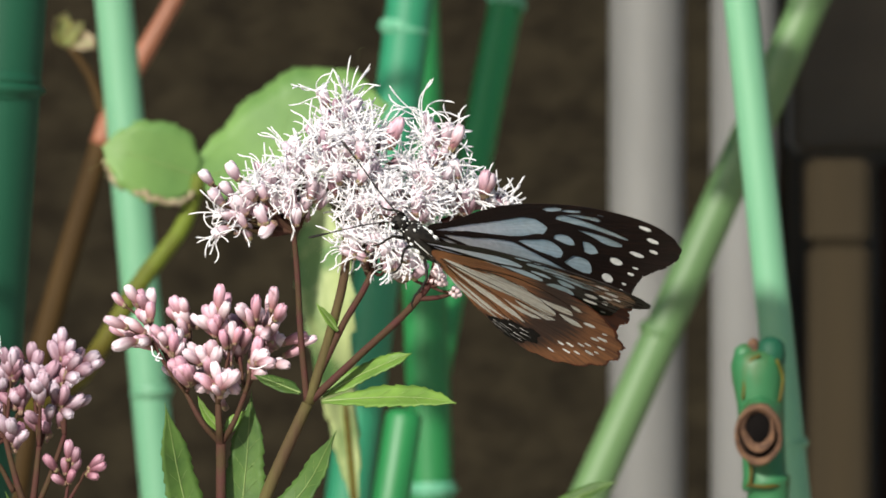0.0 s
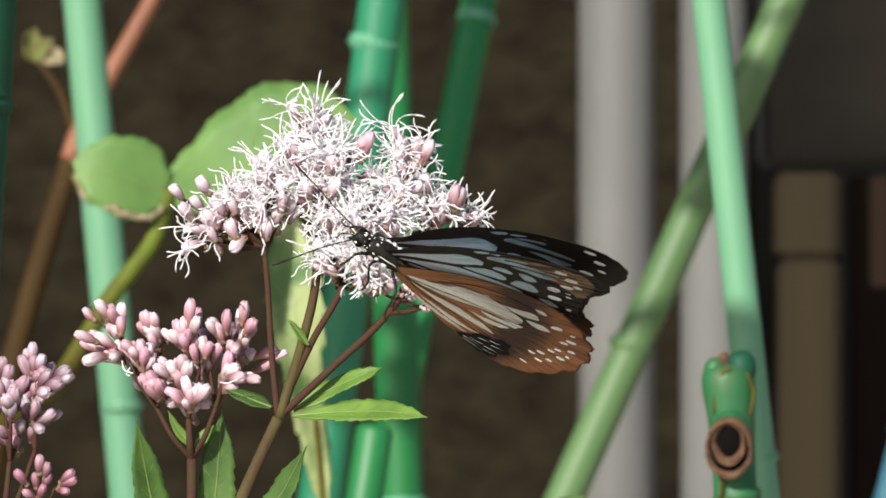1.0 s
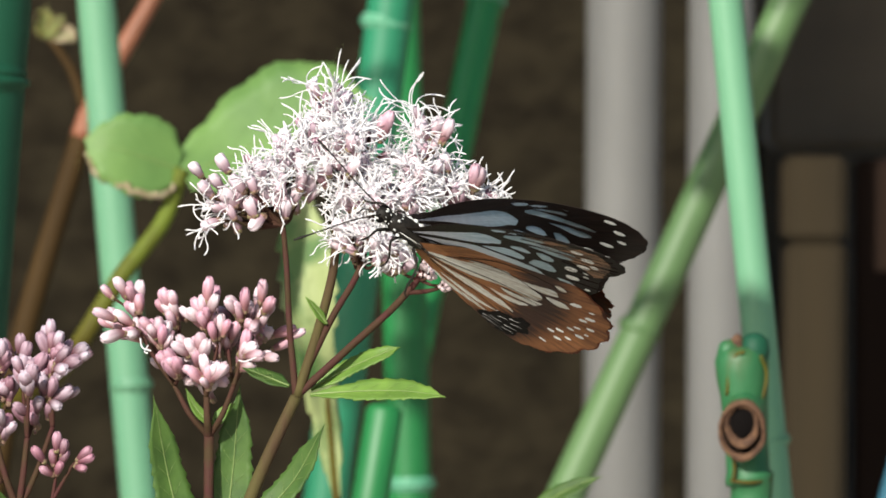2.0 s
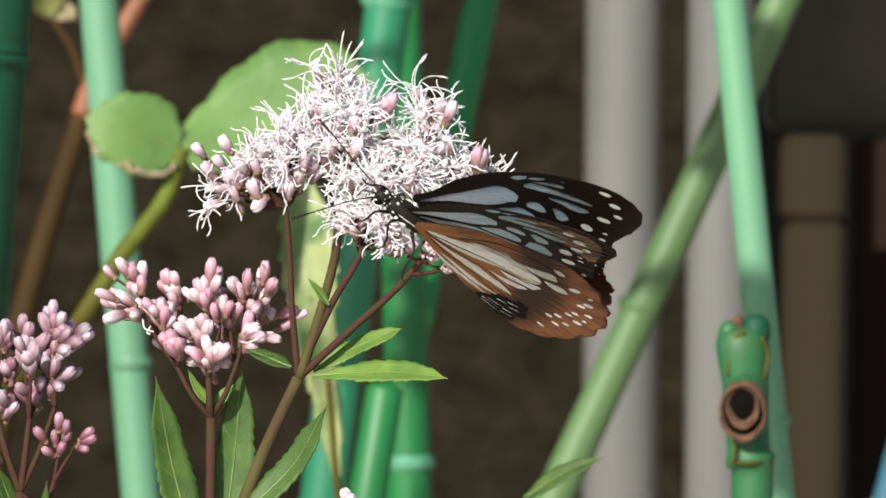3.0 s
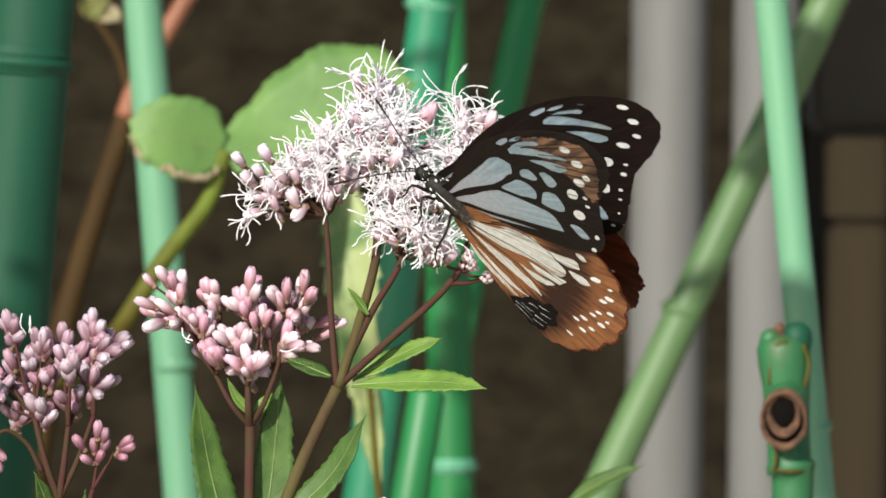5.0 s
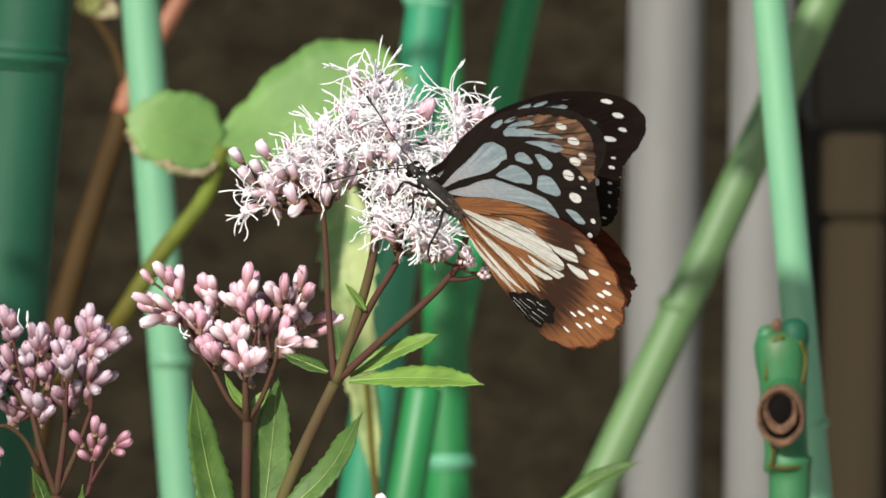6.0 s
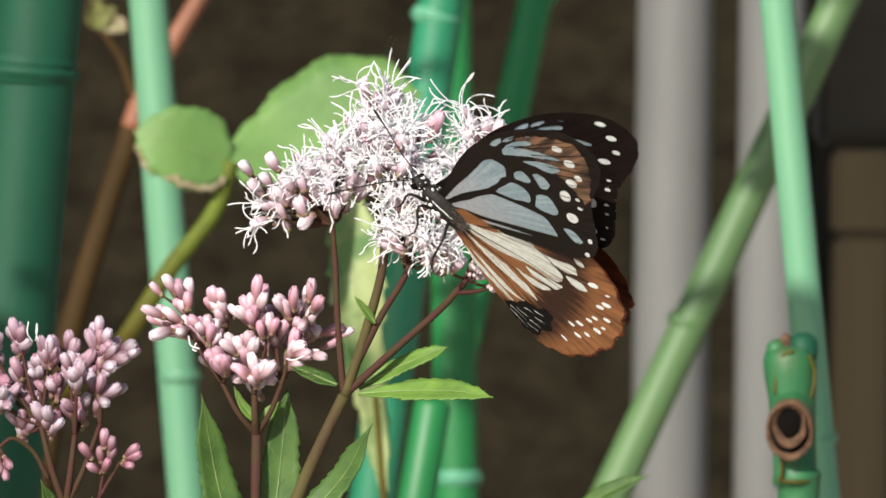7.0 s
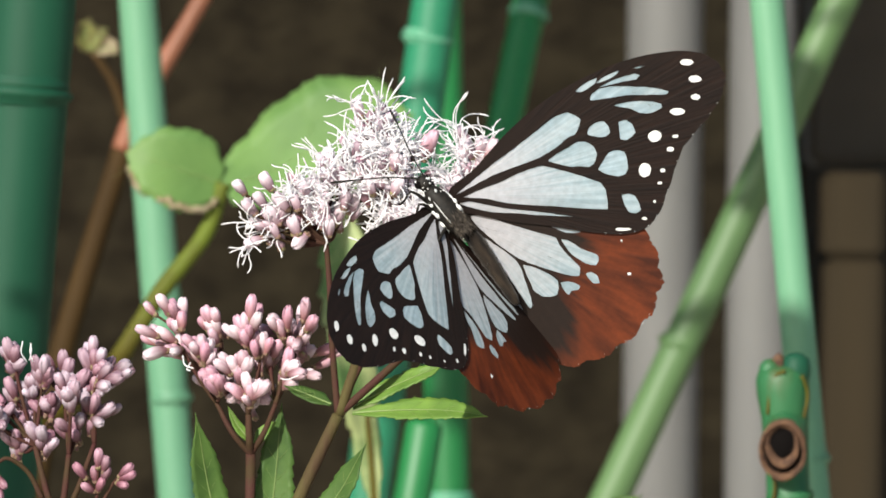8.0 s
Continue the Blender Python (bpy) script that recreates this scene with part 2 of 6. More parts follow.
    links.new(tone.outputs["Color"], shader.inputs["Base Color"])
    bump = nodes.new("ShaderNodeBump")
    bump.inputs["Strength"].default_value = 0.7
    bump.inputs["Distance"].default_value = relief
    links.new(pleat.outputs["Fac"], bump.inputs["Height"])
    links.new(bump.outputs["Normal"], shader.inputs["Normal"])
    if thin:
        through_light = nodes.new("ShaderNodeBsdfTranslucent")
        links.new(tone.outputs["Color"], through_light.inputs["Color"])
        blend = nodes.new("ShaderNodeMixShader")
        blend.inputs["Fac"].default_value = thin
        links.new(shader.outputs["BSDF"], blend.inputs[1])
        links.new(through_light.outputs["BSDF"], blend.inputs[2])
        links.new(blend.outputs["Shader"], nodes["Material Output"].inputs["Surface"])
    return mat


WING_DARK = silk("wing_black_brown", (0.0145, 0.0076, 0.0056), (0.006, 0.0038, 0.0032), 0.6, specular=0.13, threads=60.0, relief=0.00016)
WING_BLUE = silk("wing_pale_blue", (0.555, 0.660, 0.715), (0.38, 0.500, 0.560), 0.36, ((0.61, 0.615, 0.655), 0.004, 0.024), spread=(0.36, 0.62), threads=34.0, relief=0.00014, thin=0.46)
WING_CHESTNUT = {s: silk("wing_chestnut", (0.165, 0.034, 0.009), (0.055, 0.012, 0.004), 0.5, ((0.018, 0.010, 0.007), 0.0180, 0.0240), s, 11.0, 0.00012, spread=(0.38, 0.66), fold=0.0085, thin=0.34) for s in (1, -1)}
WING_UNDER = silk("wing_under_brown", (0.36, 0.150, 0.056), (0.135, 0.050, 0.020), 0.5, threads=30.0, ring=((0.036, 0.013, 0.007), 0.0232, 0.0070), thin=0.2)
WING_TIP = silk("wing_tip_brown", (0.24, 0.125, 0.068), (0.026, 0.013, 0.009), 0.5, ((0.016, 0.010, 0.007), 0.029, 0.041), threads=26.0, relief=0.0002, spread=(0.42, 0.58))
WING_CREAM = silk("wing_cream", (0.74, 0.755, 0.72), (0.36, 0.28, 0.19), 0.42, threads=40.0, spread=(0.48, 0.66), thin=0.3)
WING_ASH = silk("wing_ash_grey", (0.34, 0.33, 0.32), (0.06, 0.058, 0.055), 0.45)
WING_PATCH = silk("wing_scent_black", (0.007, 0.0058, 0.005), (0.0035, 0.003, 0.0028), 0.7, specular=0.1)
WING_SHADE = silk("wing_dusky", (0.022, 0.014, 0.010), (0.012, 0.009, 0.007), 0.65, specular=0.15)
SPOT_WHITE = material("white_scales", (0.74, 0.75, 0.74), 0.6, second=(0.60, 0.61, 0.60), scale=900)
BODY_BLACK = material("body_black", (0.010, 0.009, 0.008), 0.6, second=(0.02, 0.017, 0.014), scale=1200, specular=0.2, bump=0.0001, bump_scale=3000)
DOWN = material("thorax_down", (0.10, 0.083, 0.068), 0.85, second=(0.022, 0.018, 0.015), scale=1500, specular=0.15)
FUR = material("abdomen_fur", (0.030, 0.021, 0.014), 0.85, specular=0.15, second=(0.008, 0.006, 0.0045), stretch=(1, 0.25, 1), scale=900, sheen=0.1, bump=0.0002, bump_scale=2000)


# ---- building helpers ----
def thing(name, place, label, category, group="", kind=""):
    """An Empty at its base that carries the parts of one thing."""
    ob = new(name)
    ob.empty_display_size = 0.02
    ob.location = place
    ob["at"] = list(place)
    return tagged(ob, label, category, group, kind)


def part(name, bm, mat, parent=None, label="", at=None, smooth=True):
    """Link a bmesh as one mesh under its thing or part. The mesh stands in the parent's own space."""
    me = bpy.data.meshes.new(name)
    bm.to_mesh(me)
    bm.free()
    for one in mat if isinstance(mat, (list, tuple)) else [mat]:
        me.materials.append(one)
    if smooth:
        me.shade_smooth()
    ob = new(name, me)
    ob.parent = parent
    if at is not None:
        ob.matrix_basis = at
    return tagged(ob, label)


def tube(bm, points, radii, sides=8, cap=True, mat=0, along=None):
    """A round tube along points, with a radius at each."""
    points = [Vector(p) for p in points]
    if not hasattr(radii, "__len__"):
        radii = [radii] * len(points)
    rings, side = [], None
    for i, p in enumerate(points):
        ahead = (points[min(i + 1, len(points) - 1)] - points[max(i - 1, 0)]).normalized()
        ahead = along or ahead
        if side is None:
            side = ahead.orthogonal().normalized()
        side = (side - ahead * side.dot(ahead)).normalized()
        other = ahead.cross(side)
        rings.append([bm.verts.new(p + (side * math.cos(a) + other * math.sin(a)) * radii[i]) for a in (2 * math.pi * k / sides for k in range(sides))])
    for low, high in zip(rings, rings[1:]):
        for k in range(sides):
            f = bm.faces.new((low[k], low[(k + 1) % sides], high[(k + 1) % sides], high[k]))
            f.material_index = mat
    if cap:
        for ring in (rings[0][::-1], rings[-1]):
            f = bm.faces.new(ring)
            f.material_index = mat
    return bm


def curve_through(points, steps=8, closed=False, pull=1.0):
    """A smooth line through a few points (Catmull-Rom)."""
    pts = [Vector(p) for p in points]
    n = len(pts)

    def tangent(i):
        if not closed and i in (0, n - 1):
            return (pts[1] - pts[0]).normalized() if i == 0 else (pts[-1] - pts[-2]).normalized()
        before, after = pts[i] - pts[i - 1], pts[(i + 1) % n] - pts[i]
        u, v = max(before.length, 1e-9), max(after.length, 1e-9)
        return (before / u * v + after / v * u) / (u + v)

    out = []
    for i in range(n if closed else n - 1):
        p, q = pts[i], pts[(i + 1) % n]
        span = (q - p).length
        m0, m1 = tangent(i) * span * pull, tangent((i + 1) % n) * span * pull
        for s in range(steps):
            t = s / steps
            out.append(p * (2 * t ** 3 - 3 * t * t + 1) + m0 * (t ** 3 - 2 * t * t + t) + q * (3 * t * t - 2 * t ** 3) + m1 * (t ** 3 - t * t))
    if not closed:
        out.append(pts[-1])
    return out


def box(bm, low, high):
    x0, y0, z0 = low
    x1, y1, z1 = high
    v = [bm.verts.new(p) for p in ((x0, y0, z0), (x1, y0, z0), (x1, y1, z0), (x0, y1, z0), (x0, y0, z1), (x1, y0, z1), (x1, y1, z1), (x0, y1, z1))]
    for f in ((3, 2, 1, 0), (4, 5, 6, 7), (0, 1, 5, 4), (1, 2, 6, 5), (2, 3, 7, 6), (3, 0, 4, 7)):
        bm.faces.new([v[i] for i in f])
    return bm


def rounded_box(low, high, r):
    bm = box(bmesh.new(), low, high)
    bmesh.ops.bevel(bm, geom=bm.edges[:], offset=r, segments=2, affect="EDGES")
    return bm


def axis_matrix(p, ahead):
    """A pose at p whose z runs along ahead."""
    return Matrix.Translation(p) @ Vector(ahead).to_track_quat("Z", "Y").to_matrix().to_4x4()


# ---- ground and wall ----
bm = bmesh.new()
bmesh.ops.create_grid(bm, x_segments=60, y_segments=60, size=60)
for v in bm.verts:
    v.co.z = 0.012 * noise.noise(v.co * 1.7)
    if v.co.length < 8:
        v.co.z = -0.004 + 0.004 * noise.noise(v.co * 3)
tagged(part("ground", bm, BOUNCE_GROUND), "unseen garden bed soil, paled to bounce light upward", "ground", kind="structure")

WALL_Y = 2.80
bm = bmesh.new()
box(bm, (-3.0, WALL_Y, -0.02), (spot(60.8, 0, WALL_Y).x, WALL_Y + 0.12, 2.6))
tagged(part("wall_north", bm, WALL, smooth=False), "dark brown mottled wall behind the flower bed", "wall", kind="structure")
bm = bmesh.new()
box(bm, (spot(60.8, 0, WALL_Y).x, WALL_Y + 0.35, -0.02), (3.0, WALL_Y + 0.45, 2.6))
tagged(part("wall_recess", bm, DARK, smooth=False), "dark grey recessed boarding behind a timber post", "wall", kind="structure")


def pipe(a, d, half):
    base = spot(a, 0, d)
    base.z = 0
    ob = thing("drain_pipe", base, "grey plastic pipe standing upright before the wall", "pipe", "pipes on the wall")
    r = half * d / NEAR / 1000
    bm = bmesh.new()
    tube(bm, [(0, 0, 0), (0, 0, 1.2), (0, 0, 2.5)], r, 32)
    part("pipe", bm, GREY, ob)
    bm = bmesh.new()
    for z in (0.35, 1.75):
        tube(bm, [(0, 0, z), (0, 0, z + 0.002), (0, 0, z + 0.02), (0, 0, z + 0.022)], [r * 1.02, r * 1.1, r * 1.1, r * 1.02], 32)
        box(bm, (-0.004, r, z + 0.004), (0.004, WALL_Y - d + 0.01, z + 0.018))
    part("clip", bm, GREY, ob)
    return ob


pipe(36.1, 2.70, 6.7)
pipe(53.3, 2.60, 5.9)

# timber post in the recess, with a dark board over it and brown boarding beside
low, high = spot(65.2, -60, 2.76), spot(75.6, 16.0, 2.76)
post = thing("timber_post", (low.x, low.y, 0), "pale weathered timber post in a dark recess", "post")
joint = spot(70, 0.8, 2.76).z
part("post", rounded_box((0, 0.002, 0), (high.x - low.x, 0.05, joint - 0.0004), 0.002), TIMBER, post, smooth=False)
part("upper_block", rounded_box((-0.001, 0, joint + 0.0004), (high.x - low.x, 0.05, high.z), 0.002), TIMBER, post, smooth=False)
low, high = spot(61.8, 17.2, 2.93), spot(110, 60, 2.93)
board = thing("lintel_board", (low.x, low.y, low.z), "dark grey board above the timber post", "board")
part("board", rounded_box((0, 0, 0), (high.x - low.x, 0.06, high.z - low.z + 0.3), 0.003), DARK, board, smooth=False)
low = spot(77.2, 0, 2.88)
panel = thing("brown_panel", (low.x, low.y, 0), "dark red-brown wooden panel beside the post", "panel")
for k in range(5):
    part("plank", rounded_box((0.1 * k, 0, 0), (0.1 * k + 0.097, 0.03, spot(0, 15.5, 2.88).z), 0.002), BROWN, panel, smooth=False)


# ---- garden stakes ----
def stake(top, low, d, half, mat, nodes, label, d_low=None, ends=False, spacing=24.0, name="garden_stake"):
    """A coated cane that leans from the ground upward through two points, with swollen rings where its joints are."""
    d_low = d_low or d
    p, q = spot(*low, d_low), spot(*top, d)
    way = (q - p).normalized()
    foot = p - way * (p.z / way.z)
    length = (q - foot).length + (0 if ends else (1.75 - q.z) / way.z)
    ob = thing(name, foot, label, "garden stake", "garden stakes")
    ob.matrix_basis = axis_matrix(foot, way)
    r = half * d / NEAR / 1000
    pts, radii = [], []
    heights = []
    for a, b in nodes:
        s = spot(a, b, d)
        heights.append((s.z - foot.z) / way.z)
    heights.sort()
    step = spacing / 100
    while heights[0] - step > 0.03:
        heights.insert(0, heights[0] - step)
    while heights[-1] + step < length - 0.01:
        heights.append(heights[-1] + step)
    n = max(12, int(length / 0.04))
    for i in range(n + 1):
        z = -0.02 + (length + 0.02) * i / n
        pts.append((0.0006 * math.sin(z * 9 + d * 7), 0.0006 * math.cos(z * 7 + d), z))
        radii.append(r * (1.0 + 0.012 * math.sin(z * 23 + d * 5)))
    if ends:
        pts += [(pts[-1][0], pts[-1][1], length + r * 0.25), (pts[-1][0], pts[-1][1], length + r * 0.4)]
        radii += [r * 0.82, r * 0.4]
    bm = bmesh.new()
    tube(bm, pts, radii, 24)
    part("cane", bm, mat, ob)
    for h in heights:
        if h > length - 0.003:
            continue
        bm = bmesh.new()
        w = r * 0.16
        prof = [(-1.8, 1.0), (-0.9, 1.05), (-0.35, 1.16), (0.2, 1.17), (0.6, 1.10), (0.8, 1.03), (1.0, 1.10), (1.5, 1.07), (2.4, 1.0)]
        tube(bm, [(0, 0, h + w * u) for u, _ in prof], [r * g * 1.003 for _, g in prof], 24, cap=False)
        part("joint_ring", bm, RING if mat in (GREEN, TEAL) else mat, ob)
    return ob


stake((-57.9, 44.1), (-51.6, -25), 2.04, 3.4, MINT, [(-51.9, -25.4)], "pale mint green coated garden stake, faded by the sun")
stake((-78.5, 44.1), (-83.0, -25), 1.66, 7.8, DEEP, [(-79.0, 28.6)], "thick dark green garden stake at the edge of the bed")
stake((-6.2, 44.1), (-16.0, -36), 2.08, 4.1, TEAL, [(-6.8, 38.9)], "bright green coated garden stake leaning behind the flower")
stake((-4.2, 44.1), (-1.8, -43), 2.16, 3.9, GREEN, [(-1.8, -42.7)], "bright green coated garden stake behind the flower stalks")
stake((11.5, 44.1), (5.4, 14), 2.30, 3.1, GREEN, [(11.3, 43.3)], "bright green slanting garden stake behind the butterfly", d_low=2.28)
stake((-7.2, -29.6), (-9.4, -44), 1.92, 3.3, GREEN, [(-7.5, -31.6)], "short green garden stake with a closed end", ends=True)
stake((53.2, 44.1), (62.3, -44), 1.76, 3.05, MINT, [(61.5, -34.6)], "pale mint green garden stake before the grey pipes")
stake((64.8, 44.1), (27.3, -39.5), 2.12, 3.4, OLIVE, [(36.4, -15)], "olive green garden stake crossing the others at a slant")
stake((86.6, -31), (83.2, -44), 2.0, 2.6, BLUE, [(83, -30)], "blue coated garden stake leaning low", name="blue_stake")


def cut_cane():
    """A short cane with a knotted top and a sawn-off side shoot whose hollow end shows."""
    d = 1.63
    k = d / NEAR / 1000
    foot = spot(57.6, 0, d)
    foot.z = 0
    ob = thing("cut_cane", foot, "green cane with a knotted top and a hollow sawn stub", "cane", "garden stakes")
    x = lambda a: (a - 57.6) * k
    z = lambda b: EYE + b * k
    bm = bmesh.new()
    prof = [(57.6, -900, 3.6), (57.6, -44.5, 3.6), (57.6, -42.5, 3.7), (57.4, -41.8, 4.3), (57.2, -41, 4.35), (57.0, -40, 3.8), (56.6, -34, 3.7), (56.2, -27, 4.2),
            (55.8, -23, 4.7), (55.7, -20.5, 4.8), (55.7, -19.0, 4.3), (55.7, -18.2, 3.2), (55.7, -17.8, 1.0)]
    pts = [(x(a), 0, max(z(b), -0.01)) for a, b, r in prof]
    tube(bm, pts, [r * k for _, _, r in prof], 28)
    for v in bm.verts:
        v.co += Vector((1, 1, 0)) * 0.0004 * noise.noise(v.co * 120)
    part("cane", bm, CUT_GREEN, ob)
    bm = bmesh.new()
    c = Vector((x(56.1), -0.004, z(-31.0)))
    out = Vector((-0.12, -1, -0.28)).normalized()
    tube(bm, [c, c + out * 0.003, c + out * 0.0052], [4.1 * k, 4.2 * k, 4.12 * k], 28, cap=False)
    for v in bm.verts:
        v.co.z = c.z + (v.co.z - c.z) * 1.30
    part("stub", bm, CUT_GREEN, ob)
    bm = bmesh.new()
    e = c + out * 0.006

    def tall(bm):
        """Stretch the stub upright and roughen it."""
        for v in bm.verts:
            v.co.z = c.z + (v.co.z - c.z) * 1.32
            v.co += Vector((1, 0, 1)) * 0.0004 * noise.noise(v.co * 260)

    tube(bm, [c + out * 0.003, e - out * 0.0004, e + out * 0.0006, e + out * 0.0004, e - out * 0.0008], [4.0 * k, 4.2 * k, 4.05 * k, 3.55 * k, 3.35 * k], 32, cap=False, along=out)
    tall(bm)
    part("sawn_rim", bm, RUST, ob, "rusty brown sawn rim")
    # Shallow near-black disc: the shade within the rim is put into its colour.
    bm = bmesh.new()
    tube(bm, [e - out * 0.0012, e - out * 0.0007], [3.6 * k, 3.6 * k], 28, along=out)
    tall(bm)
    part("gap", bm, NEAR_BLACK, ob, "near-black disc painted as shade inside the rim")
    bm = bmesh.new()
    lift = Vector((-0.0001, 0, 0.55 * k))
    tube(bm, [e - out * 0.0009 + lift, e + out * 0.0001 + lift, e + out * 0.0002 + lift, e - out * 0.0004 + lift * 1.6, e - out * 0.0030 + lift * 1.6], [3.05 * k, 3.0 * k, 2.7 * k, 2.15 * k, 2.0 * k], 28, cap=False, along=out)
    tall(bm)
    part("inner_wall", bm, RUST, ob, "brown inner wall of the stub")
    # Another near-black disc stands in for the unlit depth of the cane.
    bm = bmesh.new()
    tube(bm, [e - out * 0.0026 + lift * 1.6, e - out * 0.0006 + lift * 1.6], [2.2 * k, 2.2 * k], 24, along=out)
    tall(bm)
    part("hollow", bm, NEAR_BLACK, ob, "near-black disc painted as the shade inside the cane")
    for line in ([(52.3, -19.6), (53.6, -21.0), (54.6, -19.4), (56.0, -18.8)], [(52.4, -20.5), (53.2, -23.0), (53.0, -26.5)], [(58.9, -19.5), (60.0, -22.5), (59.4, -27)], [(53.9, -36.5), (54.4, -39.2), (54.2, -41.5)],
                 [(53.6, -41.6), (57.0, -41.9), (60.8, -41.4)]):
        bm = bmesh.new()
        tube(bm, curve_through([(x(a0), -math.sqrt(max(0.2, 4.9 ** 2 - (a0 - 56.3) ** 2)) * k * 0.97, z(b0)) for a0, b0 in line], 6), 0.34 * k, 6)
        part("scar", bm, VINE, ob, "yellow-brown scar line")
    for a0, b0, r0, mat in ((53.3, -18.4, 2.0, CUT_GREEN), (58.0, -17.2, 2.6, DEEP), (54.8, -17.4, 1.3, RUST)):
        bm = bmesh.new()
        tube(bm, [(x(a0), 0, z(b0 - 4)), (x(a0), -0.001, z(b0 - 1.5)), (x(a0 + 0.1), -0.001, z(b0 + 0.6)), (x(a0 + 0.2), -0.001, z(b0 + 1.4)), (x(a0 + 0.2), -0.001, z(b0 + 1.7))],
             [r0 * 0.9 * k, r0 * 1.05 * k, r0 * 0.9 * k, r0 * 0.5 * k, r0 * 0.15 * k], 18)
        part("knob", bm, mat, ob)
    return ob


cut_cane()


# ---- leaves ----
def leaf_mesh(line, widths, facing, teeth=0, tooth=0.0, fold=0.18, ripple=0.0, seed=0, rib=0.00018):
    """A blade along a line, as wide as given on each side of the midrib, folded at the rib and toothed at the margin, with thickness."""
    pts = curve_through(line, 28 if teeth else 10)
    n = len(pts)
    facing = Vector(facing).normalized()
    bm = bmesh.new()
    rows = []
    for i, p in enumerate(pts):
        t = i / (n - 1)
        ahead = (pts[min(i + 1, n - 1)] - pts[max(i - 1, 0)]).normalized()
        side = ahead.cross(facing).normalized()
        up = side.cross(ahead).normalized()
        j = t * (len(widths) - 1)
        a = min(int(j), len(widths) - 2)
        s = j - a
        s = s * s * (3 - 2 * s)
        w = widths[a] * (1 - s) + widths[a + 1] * s
        row = []
        for u in (-1, -0.66, -0.33, 0, 0.33, 0.66, 1):
            edge = 1.0
            if teeth and abs(u) == 1:
                saw = 1 - (t * teeth + (0.3 if u < 0 else 0) + 0.25 * noise.noise(Vector((t * 6, u, seed)))) % 1
                edge += tooth * (saw ** 1.5 - 0.5)
            lift = fold * w * abs(u) + ripple * w * math.sin(t * 9 + u * 2 + seed) * abs(u) - fold * 0.25 * w * (abs(u) in (0.33,))
            row.append(bm.verts.new(p + side * (w * u * edge) + up * lift))
        rows.append(row)
    for a, b in zip(rows, rows[1:]):
        for k in range(6):
            bm.faces.new((a[k], a[k + 1], b[k + 1], b[k]))
    bmesh.ops.remove_doubles(bm, verts=bm.verts[:], dist=1e-6)
    bm.normal_update()
    bmesh.ops.solidify(bm, geom=bm.faces[:], thickness=0.00022)
    if rib:
        tube(bm, [p + facing * 0.0001 for p in pts[:-2]], [rib * (1.1 - i / n) for i in range(n - 2)], 5, mat=1)
        for i in range(n // 7, n - n // 6, n // 8):
            ahead = (pts[i + 1] - pts[i]).normalized()
            side = ahead.cross(facing).normalized()
            w = widths[min(int(i / n * len(widths)), len(widths) - 1)]
            for u in (-1, 1):
                a, b = pts[i], pts[i] + side * u * w * 0.8 + ahead * w * 1.0 + facing * w * fold * 0.8
                tube(bm, [a, a.lerp(b, 0.5) + facing * 0.00005, b], [rib * 0.2, rib * 0.16, rib * 0.08], 4, mat=1)
    return bm


def seen_line(points, d, base):
    """Points given by bearing (and, if a third number is there, mm nearer), relative to a base."""
    out = []
    for p in points:
        out.append(spot(p[0], p[1], d - (p[2] / 1000 if len(p) > 2 else 0)) - base)
    return out


# ---- flowering plants ----
def bud_mesh(length, r, mats, seed, cleft=0.12):
    """One closed flower head: a swollen, five-lobed bundle of florets that narrows into a cup of overlapping scales."""
    rnd = random.Random(seed)
    bm = bmesh.new()
    sides, rings = 15, []
    prof = [(0.0, 0.28), (0.10, 0.48), (0.25, 0.70), (0.42, 0.89), (0.56, 0.98), (0.68, 1.0), (0.79, 0.94), (0.88, 0.81), (0.95, 0.62), (0.985, 0.44), (1.0, 0.2)]
    bend, twist = rnd.uniform(-0.10, 0.10), rnd.uniform(-0.8, 0.8)
    turn0 = rnd.uniform(0, 6)
    for t, g in prof:
        ring = []
        for k in range(sides):
            a = 2 * math.pi * k / sides + turn0
            fold = 0.5 + 0.5 * math.cos(5 * (a + twist * t))
            lobe = 1 - (cleft + 0.20 * max(0, t - 0.5)) * (1 - fold) * min(1, t * 1.6) - rnd.uniform(0, 0.05)
            ring.append(bm.verts.new((math.cos(a) * r * g * lobe + bend * length * t * t, math.sin(a) * r * g * lobe, (t - 0.10 * (1 - fold) * max(0, t - 0.6) / 0.4) * length)))
        rings.append(ring)
    for low, high in zip(rings, rings[1:]):
        for k in range(sides):
            bm.faces.new((low[k], low[(k + 1) % sides], high[(k + 1) % sides], high[k]))
    bm.faces.new(rings[-1])
    bm.faces.new(rings[0][::-1])
    for k in range(5):
        a = turn0 + k * math.pi * 0.4 + rnd.uniform(-0.2, 0.2)
        out = Vector((math.cos(a), math.sin(a), 0))
        size = length * rnd.uniform(0.18, 0.36)
        way = (Vector((0, 0, 1)) + out * 0.12).normalized()
        tube(bm, [out * r * 0.26 + way * size * t for t in (0, 0.3, 0.65, 1.0)], [r * 0.20, r * 0.34, r * 0.32, r * 0.06], 6, mat=1)
    me = bpy.data.meshes.new("bud")
    bm.to_mesh(me)
    bm.free()
    me.materials.append(mats)
    me.materials.append(BRACT)
    me.shade_smooth()
    return me


